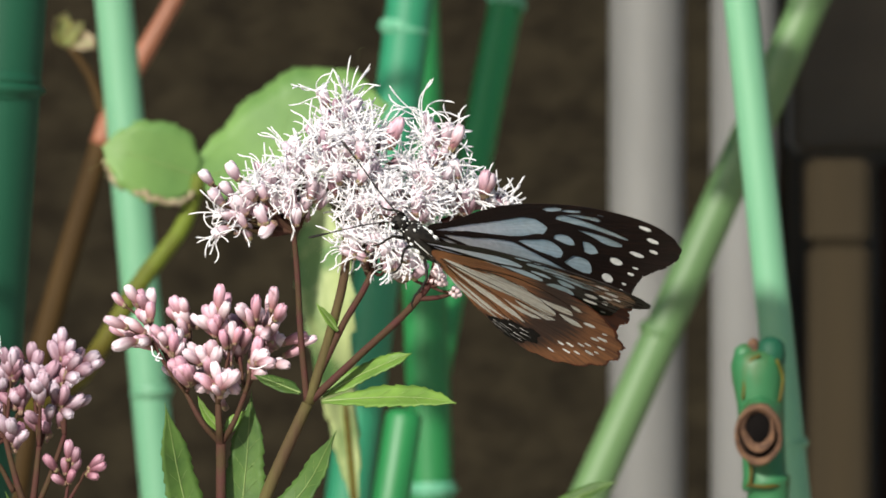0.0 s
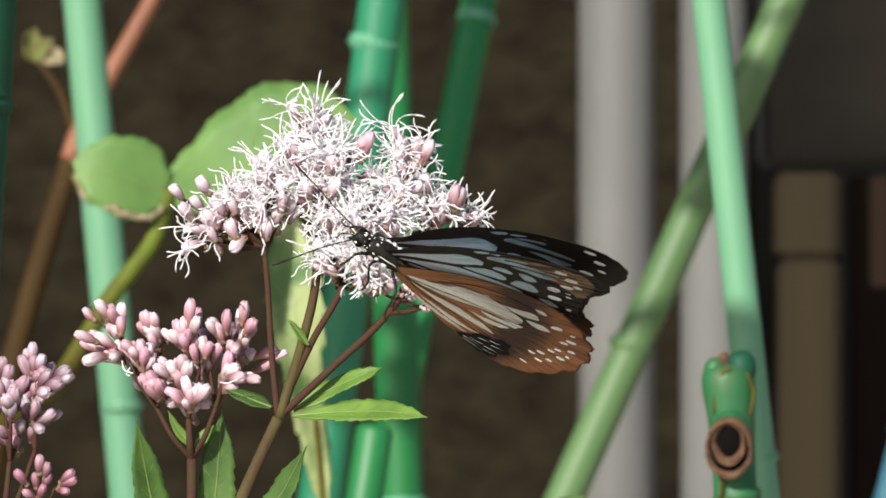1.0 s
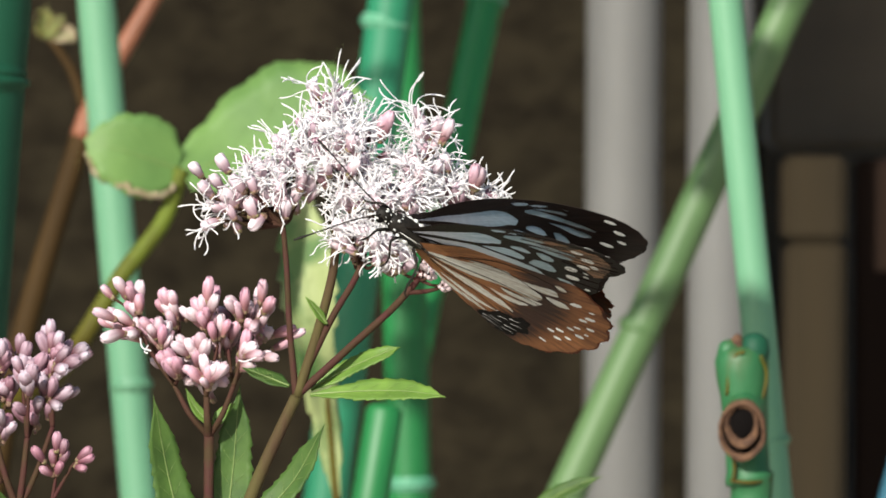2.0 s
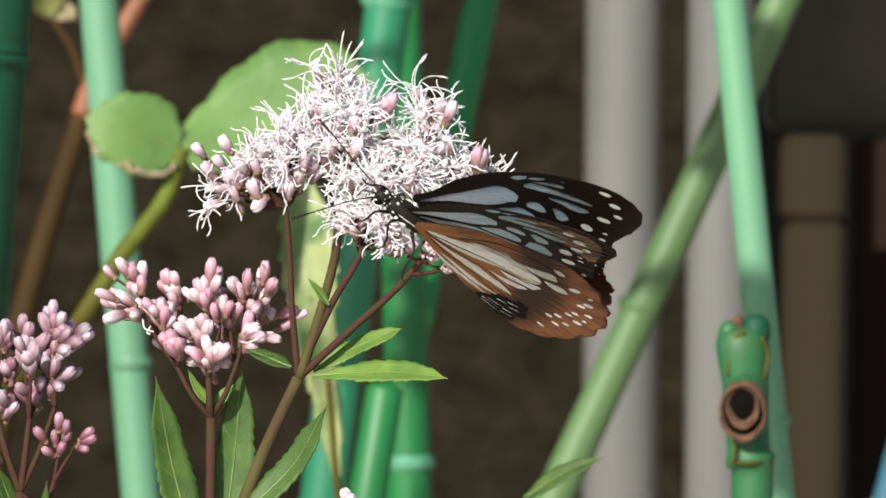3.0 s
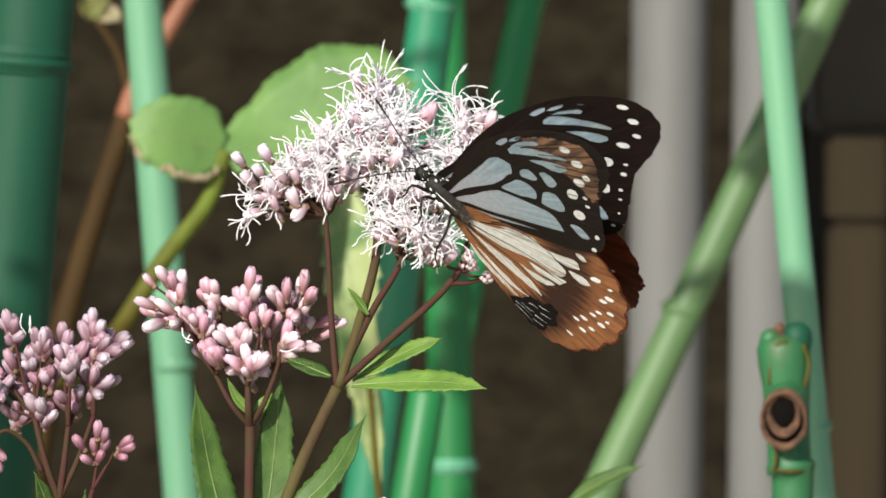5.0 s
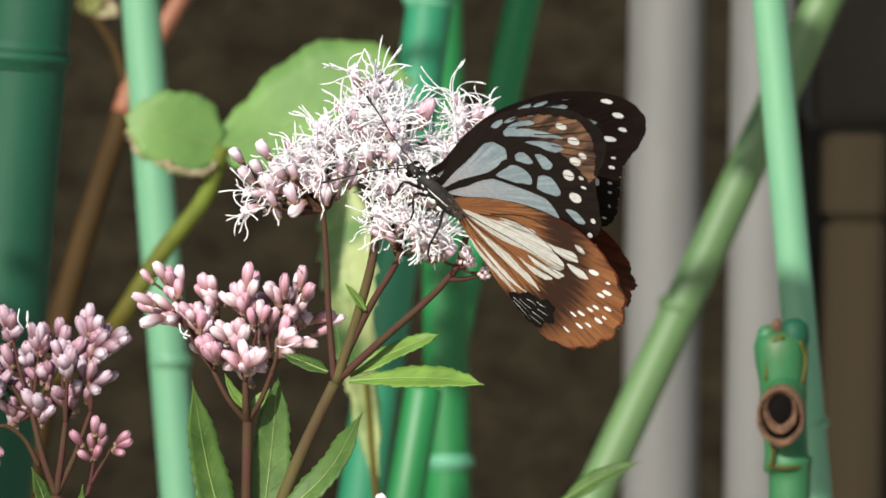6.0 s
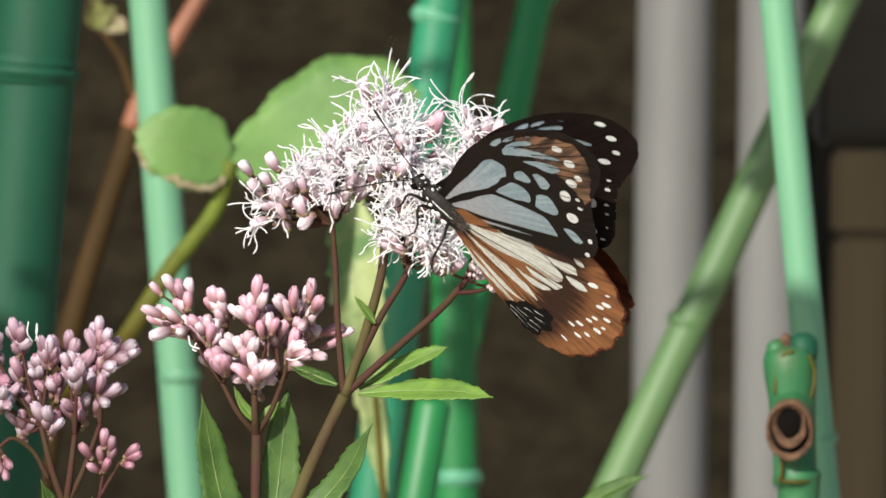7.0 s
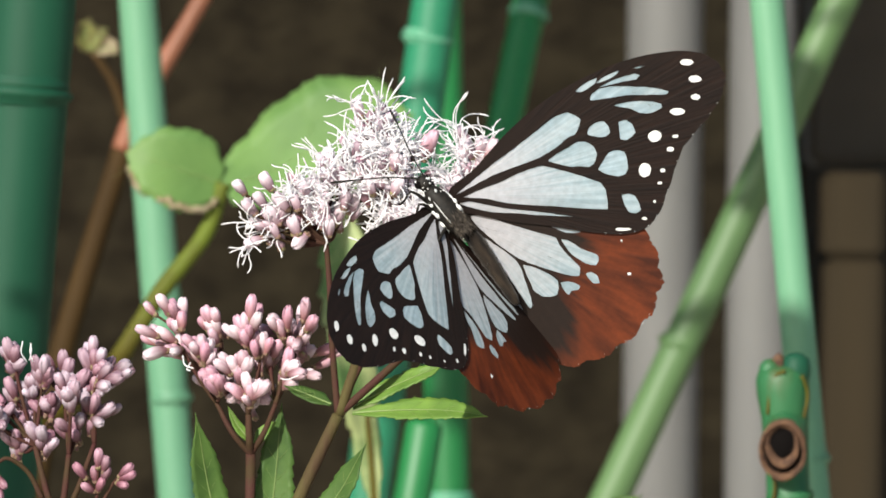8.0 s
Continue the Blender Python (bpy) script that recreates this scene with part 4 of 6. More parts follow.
    # round pale knots of tiny unopened florets below the butterfly
    for a, b, near in ((-0.9, -3.9, 2), (-0.3, -5.6, 2), (2.2, -7.6, 1), (-6.6, -4.4, 2), (-1.6, -5.2, 0)):
        c = at(a, b, near)
        bm = bmesh.new()
        for k in range(9):
            y, turn = 1 - 2 * (k + 0.5) / 9, k * 2.4
            ring = math.sqrt(1 - y * y)
            p = Vector((ring * math.cos(turn), y, ring * math.sin(turn))) * 0.00085
            bmesh.ops.create_icosphere(bm, subdivisions=2, radius=0.00050 * rnd.uniform(0.85, 1.15), matrix=Matrix.Translation(p))
        part("knot", bm, KNOT, ob, "pale pink knot of tiny buds", Matrix.Translation(c))
        stem(ob, [at(-2.2, -6.6), at(-2.2, -6.6).lerp(c, 0.5) + Vector((0, 0, -0.0004)), c], 0.0003, 0.00026, TWIG, "stalk", 5)
    for k, (line, widths, facing) in enumerate((
            ([(-21.4, -27.0), (-13, -26.4, 3), (-4, -26.4, 8), (2.4, -27.2, 12)], [0.0004, 0.0016, 0.0028, 0.0027, 0.0017, 0.0], (-0.1, -0.8, 0.85)),
            ([(-21.4, -26.0, -2), (-15, -22.5, -2), (-9, -19.8, 0), (-5.6, -18.4, 0)], [0.0005, 0.0019, 0.0021, 0.0014, 0.0], (0.1, -0.8, 0.8)),
            ([(-34, -52, 2), (-24.6, -42.6, 4), (-18.9, -32.1, 8)], [0.0012, 0.0027, 0.0024, 0.0], (-0.45, -1, 0.45)),
            ([(-25.2, -25.5, -4), (-29, -24, -6), (-33.6, -22.2, -8)], [0.0005, 0.0019, 0.0016, 0.0], (0.2, -0.8, 1)),
            ([(-18.6, -14.5, 1), (-20.5, -12, 2), (-22.4, -9.6, 3)], [0.0003, 0.0009, 0.0006, 0.0], (0.5, -1, 0.4)),
            )):
        part("leaf", leaf_mesh(seen_line(line, d, base), widths, facing, 12 if k < 3 else 0, 0.16, seed=40 + k), [LEAF if k in (2, 3) else YOUNG_LEAF, RIB], ob)
    return ob


main_plant()


def sprout():
    """A young shoot with one bud, mostly below the view."""
    rnd = random.Random(31)
    base = spot(-13.5, 0, 1.31)
    base.z = 0
    ob = thing("thoroughwort_sprout", base, "young thoroughwort shoot with a pale bud", "flowering plant", "thoroughwort plants")
    top = spot(-14.9, -50.5, 1.31) - base
    stem(ob, [(0, 0, 0), (0.003, 0, 0.5), top - Vector((0, 0, 0.03)), top], 0.0012, 0.0005, TWIG)
    for i in range(3):
        bud(ob, top + Vector((rnd.gauss(0, 0.0008), rnd.gauss(0, 0.001), -0.001 * i)), (rnd.gauss(0, 0.3), -0.2, 1), rnd, True)
    return ob


sprout()


# ---- the vine behind ----
def vine():
    d = 1.90
    base = spot(-68, 0, d)
    base.z = 0
    ob = thing("vine", base, "vine with two broad green leaves on an olive stalk", "climbing plant")
    at = lambda a, b, near=0.0: spot(a, b, d - near / 1000) - base
    stem(ob, [(0, 0, 0), (-0.02, 0.08, 0.5), at(-83, -55, -85), at(-80, -34, -80), at(-69.5, -26.5, -45), at(-60.6, -17.5), at(-53.6, -6), at(-45.6, 5), at(-43.0, 13)], 0.0035, 0.0020, VINE)
    bm = leaf_mesh([at(-43.6, 13.0), at(-49, 14.8, 3), at(-56, 17.0, 5), at(-60.6, 18.2, 4)], [0.0049, 0.0100, 0.0108, 0.0094, 0.0056, 0.0], (-0.4, -1, 0.3), 9, 0.05, 0.06, 0.01, 3)
    part("leaf", bm, [ROUND_LEAF, RIB], ob)
    rnd = random.Random(17)
    line = curve_through([at(-59.6, 15.6, 4), at(-58.4, 12.6, 5), at(-55.4, 10.6, 6), at(-51.5, 9.0, 6), at(-47.4, 8.4, 5), at(-44.2, 9.6, 3)], 9)
    line = [p + Vector((rnd.gauss(0, 0.0003), rnd.gauss(0, 0.0004), rnd.gauss(0, 0.0004))) for p in line]
    bm = bmesh.new()
    tube(bm, line, [0.0005 + 0.0005 * rnd.random() for _ in line], 6)
    part("withered_margin", bm, WITHERED, ob, "pale beige withered leaf margin")
    bm = leaf_mesh([at(-42.8, 12.3), at(-35.4, 15.0, -3), at(-25.4, 20.0, -6), at(-16.6, 24.3, -8), at(-9.0, 25.5, -10)], [0.0058, 0.0105, 0.0154, 0.0166, 0.0115, 0.0], (0.1, -1, 0.5), 14, 0.04, 0.10, 0.03, 4)
    part("leaf", bm, [ROUND_LEAF, RIB], ob)
    return ob


vine()


def reddish_cane():
    d = 2.1
    base = spot(-80, 0, d)
    base.z = 0
    ob = thing("bramble_cane", base, "reddish brown bare cane leaning behind the mint stake", "cane")
    at = lambda a, b: spot(a, b, d) - base
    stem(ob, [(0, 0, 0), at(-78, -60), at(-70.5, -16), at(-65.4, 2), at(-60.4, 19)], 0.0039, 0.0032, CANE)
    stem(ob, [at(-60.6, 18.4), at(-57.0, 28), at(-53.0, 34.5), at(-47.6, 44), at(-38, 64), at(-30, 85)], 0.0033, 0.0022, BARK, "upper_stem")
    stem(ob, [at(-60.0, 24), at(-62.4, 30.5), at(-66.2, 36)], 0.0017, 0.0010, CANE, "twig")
    for k, (line, widths, facing, mat) in enumerate((
            ([(-66.2, 35.6), (-67.6, 38.6), (-66.6, 42.2)], [0.001, 0.0034, 0.0028, 0.0], (0.5, -1, 0.2), SPRIG),
            ([(-66.0, 35.6), (-63.2, 36.6), (-61.6, 35.4)], [0.001, 0.0028, 0.0022, 0.0], (-0.3, -1, 0.5), WITHERED),
            ([(-66.4, 35.6), (-65.2, 38.6), (-63.4, 40.2)], [0.0008, 0.0022, 0.0018, 0.0], (-0.5, -1, -0.2), SPRIG))):
        part("leaf", leaf_mesh([at(*p) for p in line], widths, facing, 5, 0.2, 0.4, 0.25, 5 + k), [mat, RIB], ob)
    return ob


reddish_cane()


def yellow_leaf():
    d = 1.78
    base = spot(-20, 0, d)
    base.z = 0
    ob = thing("yellowing_shoot", base, "yellow-green hanging shoot behind the flower stalks", "plant")
    at = lambda a, b, near=0.0: spot(a, b, d - near / 1000) - base
    stem(ob, [(0, 0, 0), at(-12, -70), at(-15.5, -46), at(-17, -30), at(-21, 0)], 0.0012, 0.0007, VINE)
    bm = leaf_mesh([at(-15.6, -45), at(-17.6, -31), at(-20.2, -15, 4), at(-21.4, -2, 2), at(-21.6, 12)], [0.0010, 0.0034, 0.0050, 0.0064, 0.0060, 0.0], (0.1, -1, 0.2), 10, 0.22, 0.20, 0.55, 6)
    part("leaf", bm, [YELLOW_LEAF, RIB], ob)
    return ob


yellow_leaf()


def low_sprig():
    d = 1.56
    base = spot(26, 0, d)
    base.z = 0
    ob = thing("low_sprig", base, "slender green sprig with one narrow leaf", "plant")
    at = lambda a, b, near=0.0: spot(a, b, d - near / 1000) - base
    stem(ob, [(0, 0, 0), at(20, -80), at(17.4, -48)], 0.001, 0.0006, LEAF)
    part("leaf", leaf_mesh([at(17, -48.5), at(24, -44.0, 3), at(31.0, -41.0, 5)], [0.0007, 0.0023, 0.0019, 0.0], (-0.2, -0.9, 0.7), 6, 0.12, seed=70), [LEAF, RIB], ob)
    return ob


low_sprig()


def withered_head():
    """A crumpled, dried-up flower head low at the edge of the bed."""
    d = 1.72
    base = spot(80.5, 0, d)
    base.z = 0
    ob = thing("withered_flower", base, "crumpled pale grey withered flower head on a stalk", "flower")
    at = lambda a, b, near=0.0: spot(a, b, d - near / 1000) - base
    stem(ob, [(0, 0, 0), (0.002, 0, 0.5), at(80, -62), at(79.6, -53)], 0.0014, 0.0008, CANE)
    rnd = random.Random(44)
    for k in range(16):
        a, b, near = 79.6 + rnd.gauss(0, 1.5), -51.2 + rnd.gauss(0, 1.3), rnd.gauss(0, 2)
        line = [at(79.6, -53.5), at(a, b - 0.6, near), at(a + rnd.gauss(0, 0.7), b + rnd.uniform(0.4, 1.4), near + rnd.gauss(0, 1))]
        part("petal", leaf_mesh(line, [0.0006, 0.0018, 0.0014, 0.0], (rnd.gauss(0, 0.6), -1, rnd.gauss(0.4, 0.5)), 0, 0, 0.4, 0.4, 90 + k, 0), DRIED if k % 4 else WITHERED, ob)
    return ob


withered_head()


def added_shade_branch():
    """A leafy branch added unseen above the view; its leaves shade the cut cane and parts of the stakes."""
    base = Vector((0.40, 0.99, 0))
    ob = thing("shade_branch", base, "unseen leafy branch added to shade the cane and stakes", "shrub")
    across = toward_sun.cross(Vector((0, 0, 1))).normalized()
    rise = across.cross(toward_sun).normalized()
    rnd = random.Random(8)
    # where the shade of each spray falls, its distance toward the sun, and how many leaves it has
    for aim, reach, count in ((spot(60.5, -6, 1.76), 0.66, 4), (spot(10.0, 46, 2.30), 0.72, 6), (spot(58.5, 40, 2.12), 0.70, 4), (spot(-3.0, 2, 2.14), 0.74, 3), (spot(-11.0, -2, 2.08), 0.70, 3), (spot(-81.0, -14, 1.66), 0.60, 5)):
        mid = aim + toward_sun * reach - base
        stem(ob, [(0, 0, 0), (0.004, -0.006, 0.7), (0, 0, 1.25), mid - across * 0.30 + rise * 0.09, mid - across * 0.10 + rise * 0.034, mid - across * 0.004 + rise * 0.003], 0.0155, 0.0014, CANE)
        for i in range(count):
            c = mid - rise * (0.011 + 0.011 * i) + across * rnd.uniform(-0.003, 0.003) + toward_sun * 0.008 * (i % 3)
            lean = across * (0.016 if i % 2 else -0.016)
            part("leaf", leaf_mesh([c - lean, c, c + lean - rise * 0.004], [0.002, 0.0068, 0.0058, 0.0], toward_sun, 8, 0.08, 0.10, 0.03, i), [LEAF, RIB], ob)
    return ob


added_shade_branch()

# ---- the butterfly ----
# Wing measures in mm: out from the body, forward along it.
FORE_OUTLINE = [(-1.4, 1.2), (4.9, 2.1), (14.6, 3.9), (22.8, 4.3), (30.9, 3.3), (38.0, 1.5), (44.0, -1.2), (47.3, -3.3), (49.6, -5.7), (50.6, -8.1), (50.4, -10.9), (48.4, -12.9), (44.3, -14.8),
                (40.4, -15.7), (36.6, -16.8), (33.3, -18.9), (29.5, -21.5), (26.0, -23.5), (22.7, -24.0), (19.5, -22.7), (15.4, -19.4), (9.4, -13.5), (4.4, -8.9), (0.2, -4.3), (-2.2, -1.6)]
# pale cells of the upper side
FORE_CELLS_INNER = [
    [(-0.4, 0.4), (2.7, 0.6), (7.9, 0.9), (13.0, 0.9), (18.1, 1.0), (22.4, 1.0), (24.4, 0.3), (25.5, -2.0), (23.1, -3.6), (21.8, -3.3), (19.0, -3.5), (15.5, -3.2), (10.4, -1.7), (6.7, -0.7), (3.4, -0.2)],
    [(16.3, -4.4), (18.4, -4.3), (20.7, -4.6), (22.7, -4.8), (23.7, -5.5), (24.4, -7.0), (24.1, -8.6), (22.6, -9.7), (21.7, -9.7), (20.6, -8.8), (18.9, -7.7), (17.6, -6.2)],
    [(0.5, -0.7), (3.7, -1.4), (6.8, -2.3), (10.1, -2.9), (13.2, -3.7), (15.1, -4.5), (16.8, -6.4), (20.2, -10.9), (21.6, -13.2), (21.5, -14.4), (20.9, -15.8), (19.7, -17.4), (18.0, -16.2), (12.3, -11.5), (6.2, -6.3), (3.5, -3.3)],
]
FORE_CELLS_MIDDLE = [
    [(-0.8, -1.1), (0.8, -1.9), (2.9, -4.1), (5.7, -7.0), (8.7, -9.7), (14.1, -14.9), (9.0, -10.9), (6.0, -8.3), (2.9, -5.8), (0.5, -3.1)],
    [(24.7, -4.8), (25.7, -4.0), (27.3, -4.0), (28.5, -4.6), (28.7, -6.0), (28.1, -7.1), (27.1, -7.1), (25.9, -6.4)],
    [(30.6, -6.3), (31.8, -6.8), (32.2, -7.9), (31.8, -9.7), (30.7, -9.8), (29.7, -9.8), (28.9, -9.0), (29.4, -7.9)],
    [(22.5, -10.8), (24.1, -10.1), (25.8, -9.5), (27.2, -9.9), (28.2, -11.1), (27.9, -12.3), (26.9, -13.8), (26.0, -14.4), (24.7, -14.0), (23.6, -13.0)],
    [(28.7, -0.3), (29.5, 0.3), (31.1, 0.4), (33.1, -0.5), (35.6, -2.2), (39.7, -5.8), (40.8, -7.3), (40.4, -7.5), (39.0, -6.7), (34.5, -3.6), (30.1, -1.2)],
]
FORE_CELLS_OUTER = [
    [(31.5, -3.5), (33.4, -4.2), (35.6, -5.4), (37.5, -7.0), (38.5, -8.3), (38.2, -8.8), (36.8, -8.8), (35.3, -8.2), (34.3, -7.2), (33.5, -5.7)],
    [(27.6, 2.4), (29.0, 2.6), (31.0, 2.4), (32.2, 2.0), (31.5, 1.5), (29.6, 1.4), (28.3, 1.7)],
    [(31.3, 1.4), (33.2, 1.5), (35.0, 1.1), (36.1, 0.7), (35.3, 0.4), (33.4, 0.6)],
    [(31.4, 0.5), (33.7, 0.2), (36.2, -0.5), (38.1, -1.4), (38.5, -2.1), (37.7, -2.3), (35.6, -1.4)],
    [(38.0, -0.3), (39.2, -0.6), (40.1, -1.3), (39.2, -1.1)],
    [(23.2, -16.8), (24.3, -17.3), (25.0, -18.5), (24.8, -19.9), (24.3, -21.0), (23.3, -21.0), (22.3, -20.0), (22.4, -18.8)],
]
FORE_CELLS = FORE_CELLS_INNER + FORE_CELLS_MIDDLE + FORE_CELLS_OUTER
# spots along the margin: out, forward, half length, half width, turn in degrees
FORE_SPOTS = [
    (46.4, -5.1, 1.28, 0.64, 144),
    (45.8, -8.3, 1.18, 0.75, 144),
    (44.0, -10.9, 0.9, 0.59, 143),
    (39.9, -11.0, 1.48, 0.74, 144),
    (34.1, -12.1, 1.3, 1.23, 159),
    (37.0, -14.3, 0.55, 0.3, 146),
    (34.9, -15.5, 0.68, 0.5, 143),
    (29.1, -15.8, 1.38, 1.29, 48),
    (31.6, -17.7, 0.5, 0.39, 147),
    (29.8, -19.1, 0.45, 0.3, 146),
    (27.1, -21.2, 0.26, 0.26, 45),
    (23.9, -22.5, 0.48, 0.33, 143),
    (19.7, -21.8, 1.5, 0.31, 144),
]
HIND_OUTLINE = [(-0.6, 1.4), (5.4, -0.6), (12.0, -4.4), (18.0, -10.0), (21.8, -16.0), (22.8, -21.2), (21.2, -26.6), (19.1, -30.2), (14.8, -32.9), (9.4, -34.3), (3.7, -33.9), (-1.8, -32.1), (-5.4, -28.9),
                (-6.9, -23.4), (-6.3, -17.2), (-4.9, -9.8), (-3.2, -3.8), (-2.2, -0.4)]
HIND_CELLS_INNER = [
    [(0.5, -0.1), (2.1, -1.0), (4.9, -5.4), (8.4, -10.5), (9.8, -12.6), (9.4, -14.1), (9.5, -17.6), (9.6, -19.4), (8.6, -20.3), (7.7, -19.7), (5.0, -16.0), (2.3, -11.5), (1.0, -6.8), (0.3, -1.3)],
    [(-0.9, -1.1), (-0.4, -3.1), (1.3, -8.8), (1.8, -11.3), (1.5, -12.8), (-0.1, -16.7), (-1.2, -19.0), (-1.8, -19.3), (-1.6, -16.0), (-1.1, -10.0), (-1.0, -6.9)],
    [(-1.3, -1.9), (-1.5, -5.2), (-1.6, -8.3), (-2.3, -15.3), (-3.3, -18.9), (-3.6, -17.6), (-2.7, -13.9), (-2.2, -9.8)],
    [(2.2, -12.5), (3.0, -13.4), (4.8, -17.0), (5.1, -18.6), (4.4, -19.7), (3.3, -20.4), (2.2, -20.0), (1.1, -19.0), (0.6, -17.2), (1.0, -15.6)],
]
HIND_CELLS_MIDDLE = [
    [(10.3, -13.3), (11.1, -14.2), (11.8, -16.5), (13.4, -19.9), (12.9, -20.5), (12.0, -20.8), (11.0, -19.7), (9.9, -16.4)],
    [(5.2, -19.1), (6.4, -19.7), (7.3, -20.9), (7.5, -21.9), (6.8, -22.1), (5.7, -21.5), (4.9, -21.8), (4.7, -20.9)],
    [(9.7, -20.7), (10.6, -20.9), (11.1, -22.3), (10.5, -23.6), (9.7, -23.1), (9.4, -21.8)],
    [(10.4, -10.4), (11.3, -10.9), (12.7, -12.3), (13.9, -14.0), (13.8, -14.5), (13.0, -14.2), (11.5, -12.9)],
]
HIND_CELLS = HIND_CELLS_INNER + HIND_CELLS_MIDDLE
HIND_SPOTS = [
    (15.6, -25.6, 0.38, 0.22, 145),
    (18.3, -20.3, 0.2, 0.15, 143),
]
# under side of the fore wing: grey-white cells on black, a brown tip
UNDER_TIP = [(35.9, 0.3), (41.1, -1.6), (45.6, -4.5), (48.2, -7.0), (47.9, -9.1), (45.4, -11.7), (41.3, -14.4), (37.8, -15.9), (35.1, -16.2), (36.2, -13.7), (36.7, -10.3), (36.3, -7.9), (35.1, -5.2), (35.4, -3.2), (33.9, -1.4)]
FORE_UNDER_SPOTS = [
    (43.2, -5.7, 1.25, 0.71, 154),
    (42.3, -9.0, 1.36, 0.91, 160),
    (37.6, -11.8, 1.35, 0.92, 161),
    (40.6, -11.9, 0.9, 0.7, 164),
    (32.7, -12.8, 1.52, 1.06, 5),
    (28.5, -16.5, 1.43, 1.15, 178),
    (22.2, -23.1, 0.66, 0.48, 11),
    (26.5, -21.6, 0.66, 0.49, 12),
    (34.7, -14.6, 0.55, 0.36, 147),
    (32.9, -16.1, 0.53, 0.38, 135),
]
# under side of the hind wing: long cream streaks between the veins, a black scent patch, rows of white dots
HIND_STREAKS_INNER = [
    [(0.2, -0.8), (4.9, -5.2), (10.1, -8.8), (12.3, -13.1), (12.5, -16.5), (12.5, -19.2), (11.3, -20.0), (9.6, -19.3), (7.2, -14.5), (3.1, -9.3), (0.4, -3.2)],
    [(-0.7, -2.0), (-0.1, -5.7), (2.2, -12.1), (2.2, -15.0), (2.6, -17.7), (1.8, -20.7), (0.7, -16.8), (-0.6, -10.4)],
    [(-2.6, -5.9), (-2.3, -10.1), (-2.0, -14.3), (-1.8, -17.8), (-1.0, -20.2), (-3.2, -15.8), (-3.0, -8.4)],
    [(-3.3, -4.9), (-3.7, -8.2), (-3.5, -16.1), (-3.8, -19.6), (-4.5, -15.3), (-4.6, -8.0)],
    [(12.0, -13.0), (13.0, -14.7), (17.0, -19.2), (15.9, -20.4), (14.0, -19.2), (11.8, -14.2)],
    [(13.0, -19.1), (14.4, -20.3), (15.4, -22.5), (15.0, -23.9), (13.0, -22.8), (12.5, -20.9)],
]
HIND_STREAKS_MIDDLE = [
    [(6.1, -13.8), (7.6, -16.4), (10.4, -21.0), (8.5, -20.8), (5.6, -15.6)],
    [(3.6, -12.9), (4.3, -15.0), (7.2, -20.3), (5.1, -19.5), (3.6, -17.0)],
    [(6.8, -5.3), (9.9, -8.3), (12.2, -11.7), (12.0, -12.6), (7.9, -8.9)],
    [(18.4, -17.2), (19.4, -18.2), (19.1, -19.9), (18.3, -19.7), (17.7, -18.4)],
]
HIND_STREAKS = HIND_STREAKS_INNER + HIND_STREAKS_MIDDLE
HIND_PATCH = [(-5.6, -17.2), (-3.6, -18.6), (-1.0, -19.4), (-0.2, -21.2), (1.6, -22.2), (1.9, -24.2), (0.2, -25.2), (-1.0, -26.4), (-3.2, -25.6), (-4.6, -26.0), (-6.3, -24.6), (-6.5, -20.8)]
HIND_UNDER_SPOTS = [
    (17.3, -23.3, 1.22, 1.08, 137),
    (16.3, -27.5, 1.05, 0.9, 53),
    (14.5, -27.2, 0.9, 0.78, 10),
    (9.4, -28.2, 0.75, 0.55, 168),
    (11.1, -28.4, 0.69, 0.6, 108),
    (13.4, -29.8, 0.83, 0.67, 65),
    (9.1, -30.6, 0.91, 0.76, 31),
    (11.0, -30.8, 0.5, 0.45, 82),
    (4.8, -27.1, 0.76, 0.55, 143),
    (6.7, -27.8, 0.81, 0.69, 18),
    (0.3, -28.6, 0.81, 0.42, 176),
    (3.9, -29.4, 0.89, 0.63, 165),
    (6.1, -30.2, 0.71, 0.62, 82),
    (18.4, -26.2, 0.55, 0.46, 35),
]
HIND_UNDER_VEINS = [[(-0.4, -0.8), (3.1, -6.4), (6.9, -12.5), (9.9, -18.4), (11.2, -20.1)], [(-0.6, -1.7), (1.3, -7.6), (2.9, -12.4), (2.8, -19.7)], [(-1.0, -2.8), (-1.5, -6.7), (-0.7, -11.9), (-1.1, -18.1)], [(3.3, -3.4), (9.5, -7.8), (12.3, -13.1), (12.7, -19.3), (12.9, -22.0)], [(5.9, -4.5), (13.7, -9.2), (17.2, -15.3), (18.3, -19.0)], [(6.5, -14.2), (8.4, -18.2), (9.4, -20.8)]]


def ragged(line, wobble, pull=0.45, step=0.16):
    """A closed outline drawn finely and frayed at two scales, as rows of scales end unevenly; mm."""
    smooth = curve_through([(x, y, 0) for x, y in line], 8, True, pull)
    pts = []
    for i, p in enumerate(smooth):
        q = smooth[(i + 1) % len(smooth)]
        n = max(1, int((q - p).length / step))
        pts += [p.lerp(q, k / n) for k in range(n)]
    shift = Vector((9, 4, 2))
    return [p + Vector((noise.noise(p * 0.8) + 0.9 * noise.noise(p * 4.3), noise.noise(p * 0.8 + shift) + 0.9 * noise.noise(p * 4.3 + shift), 0)) * wobble for p in pts]


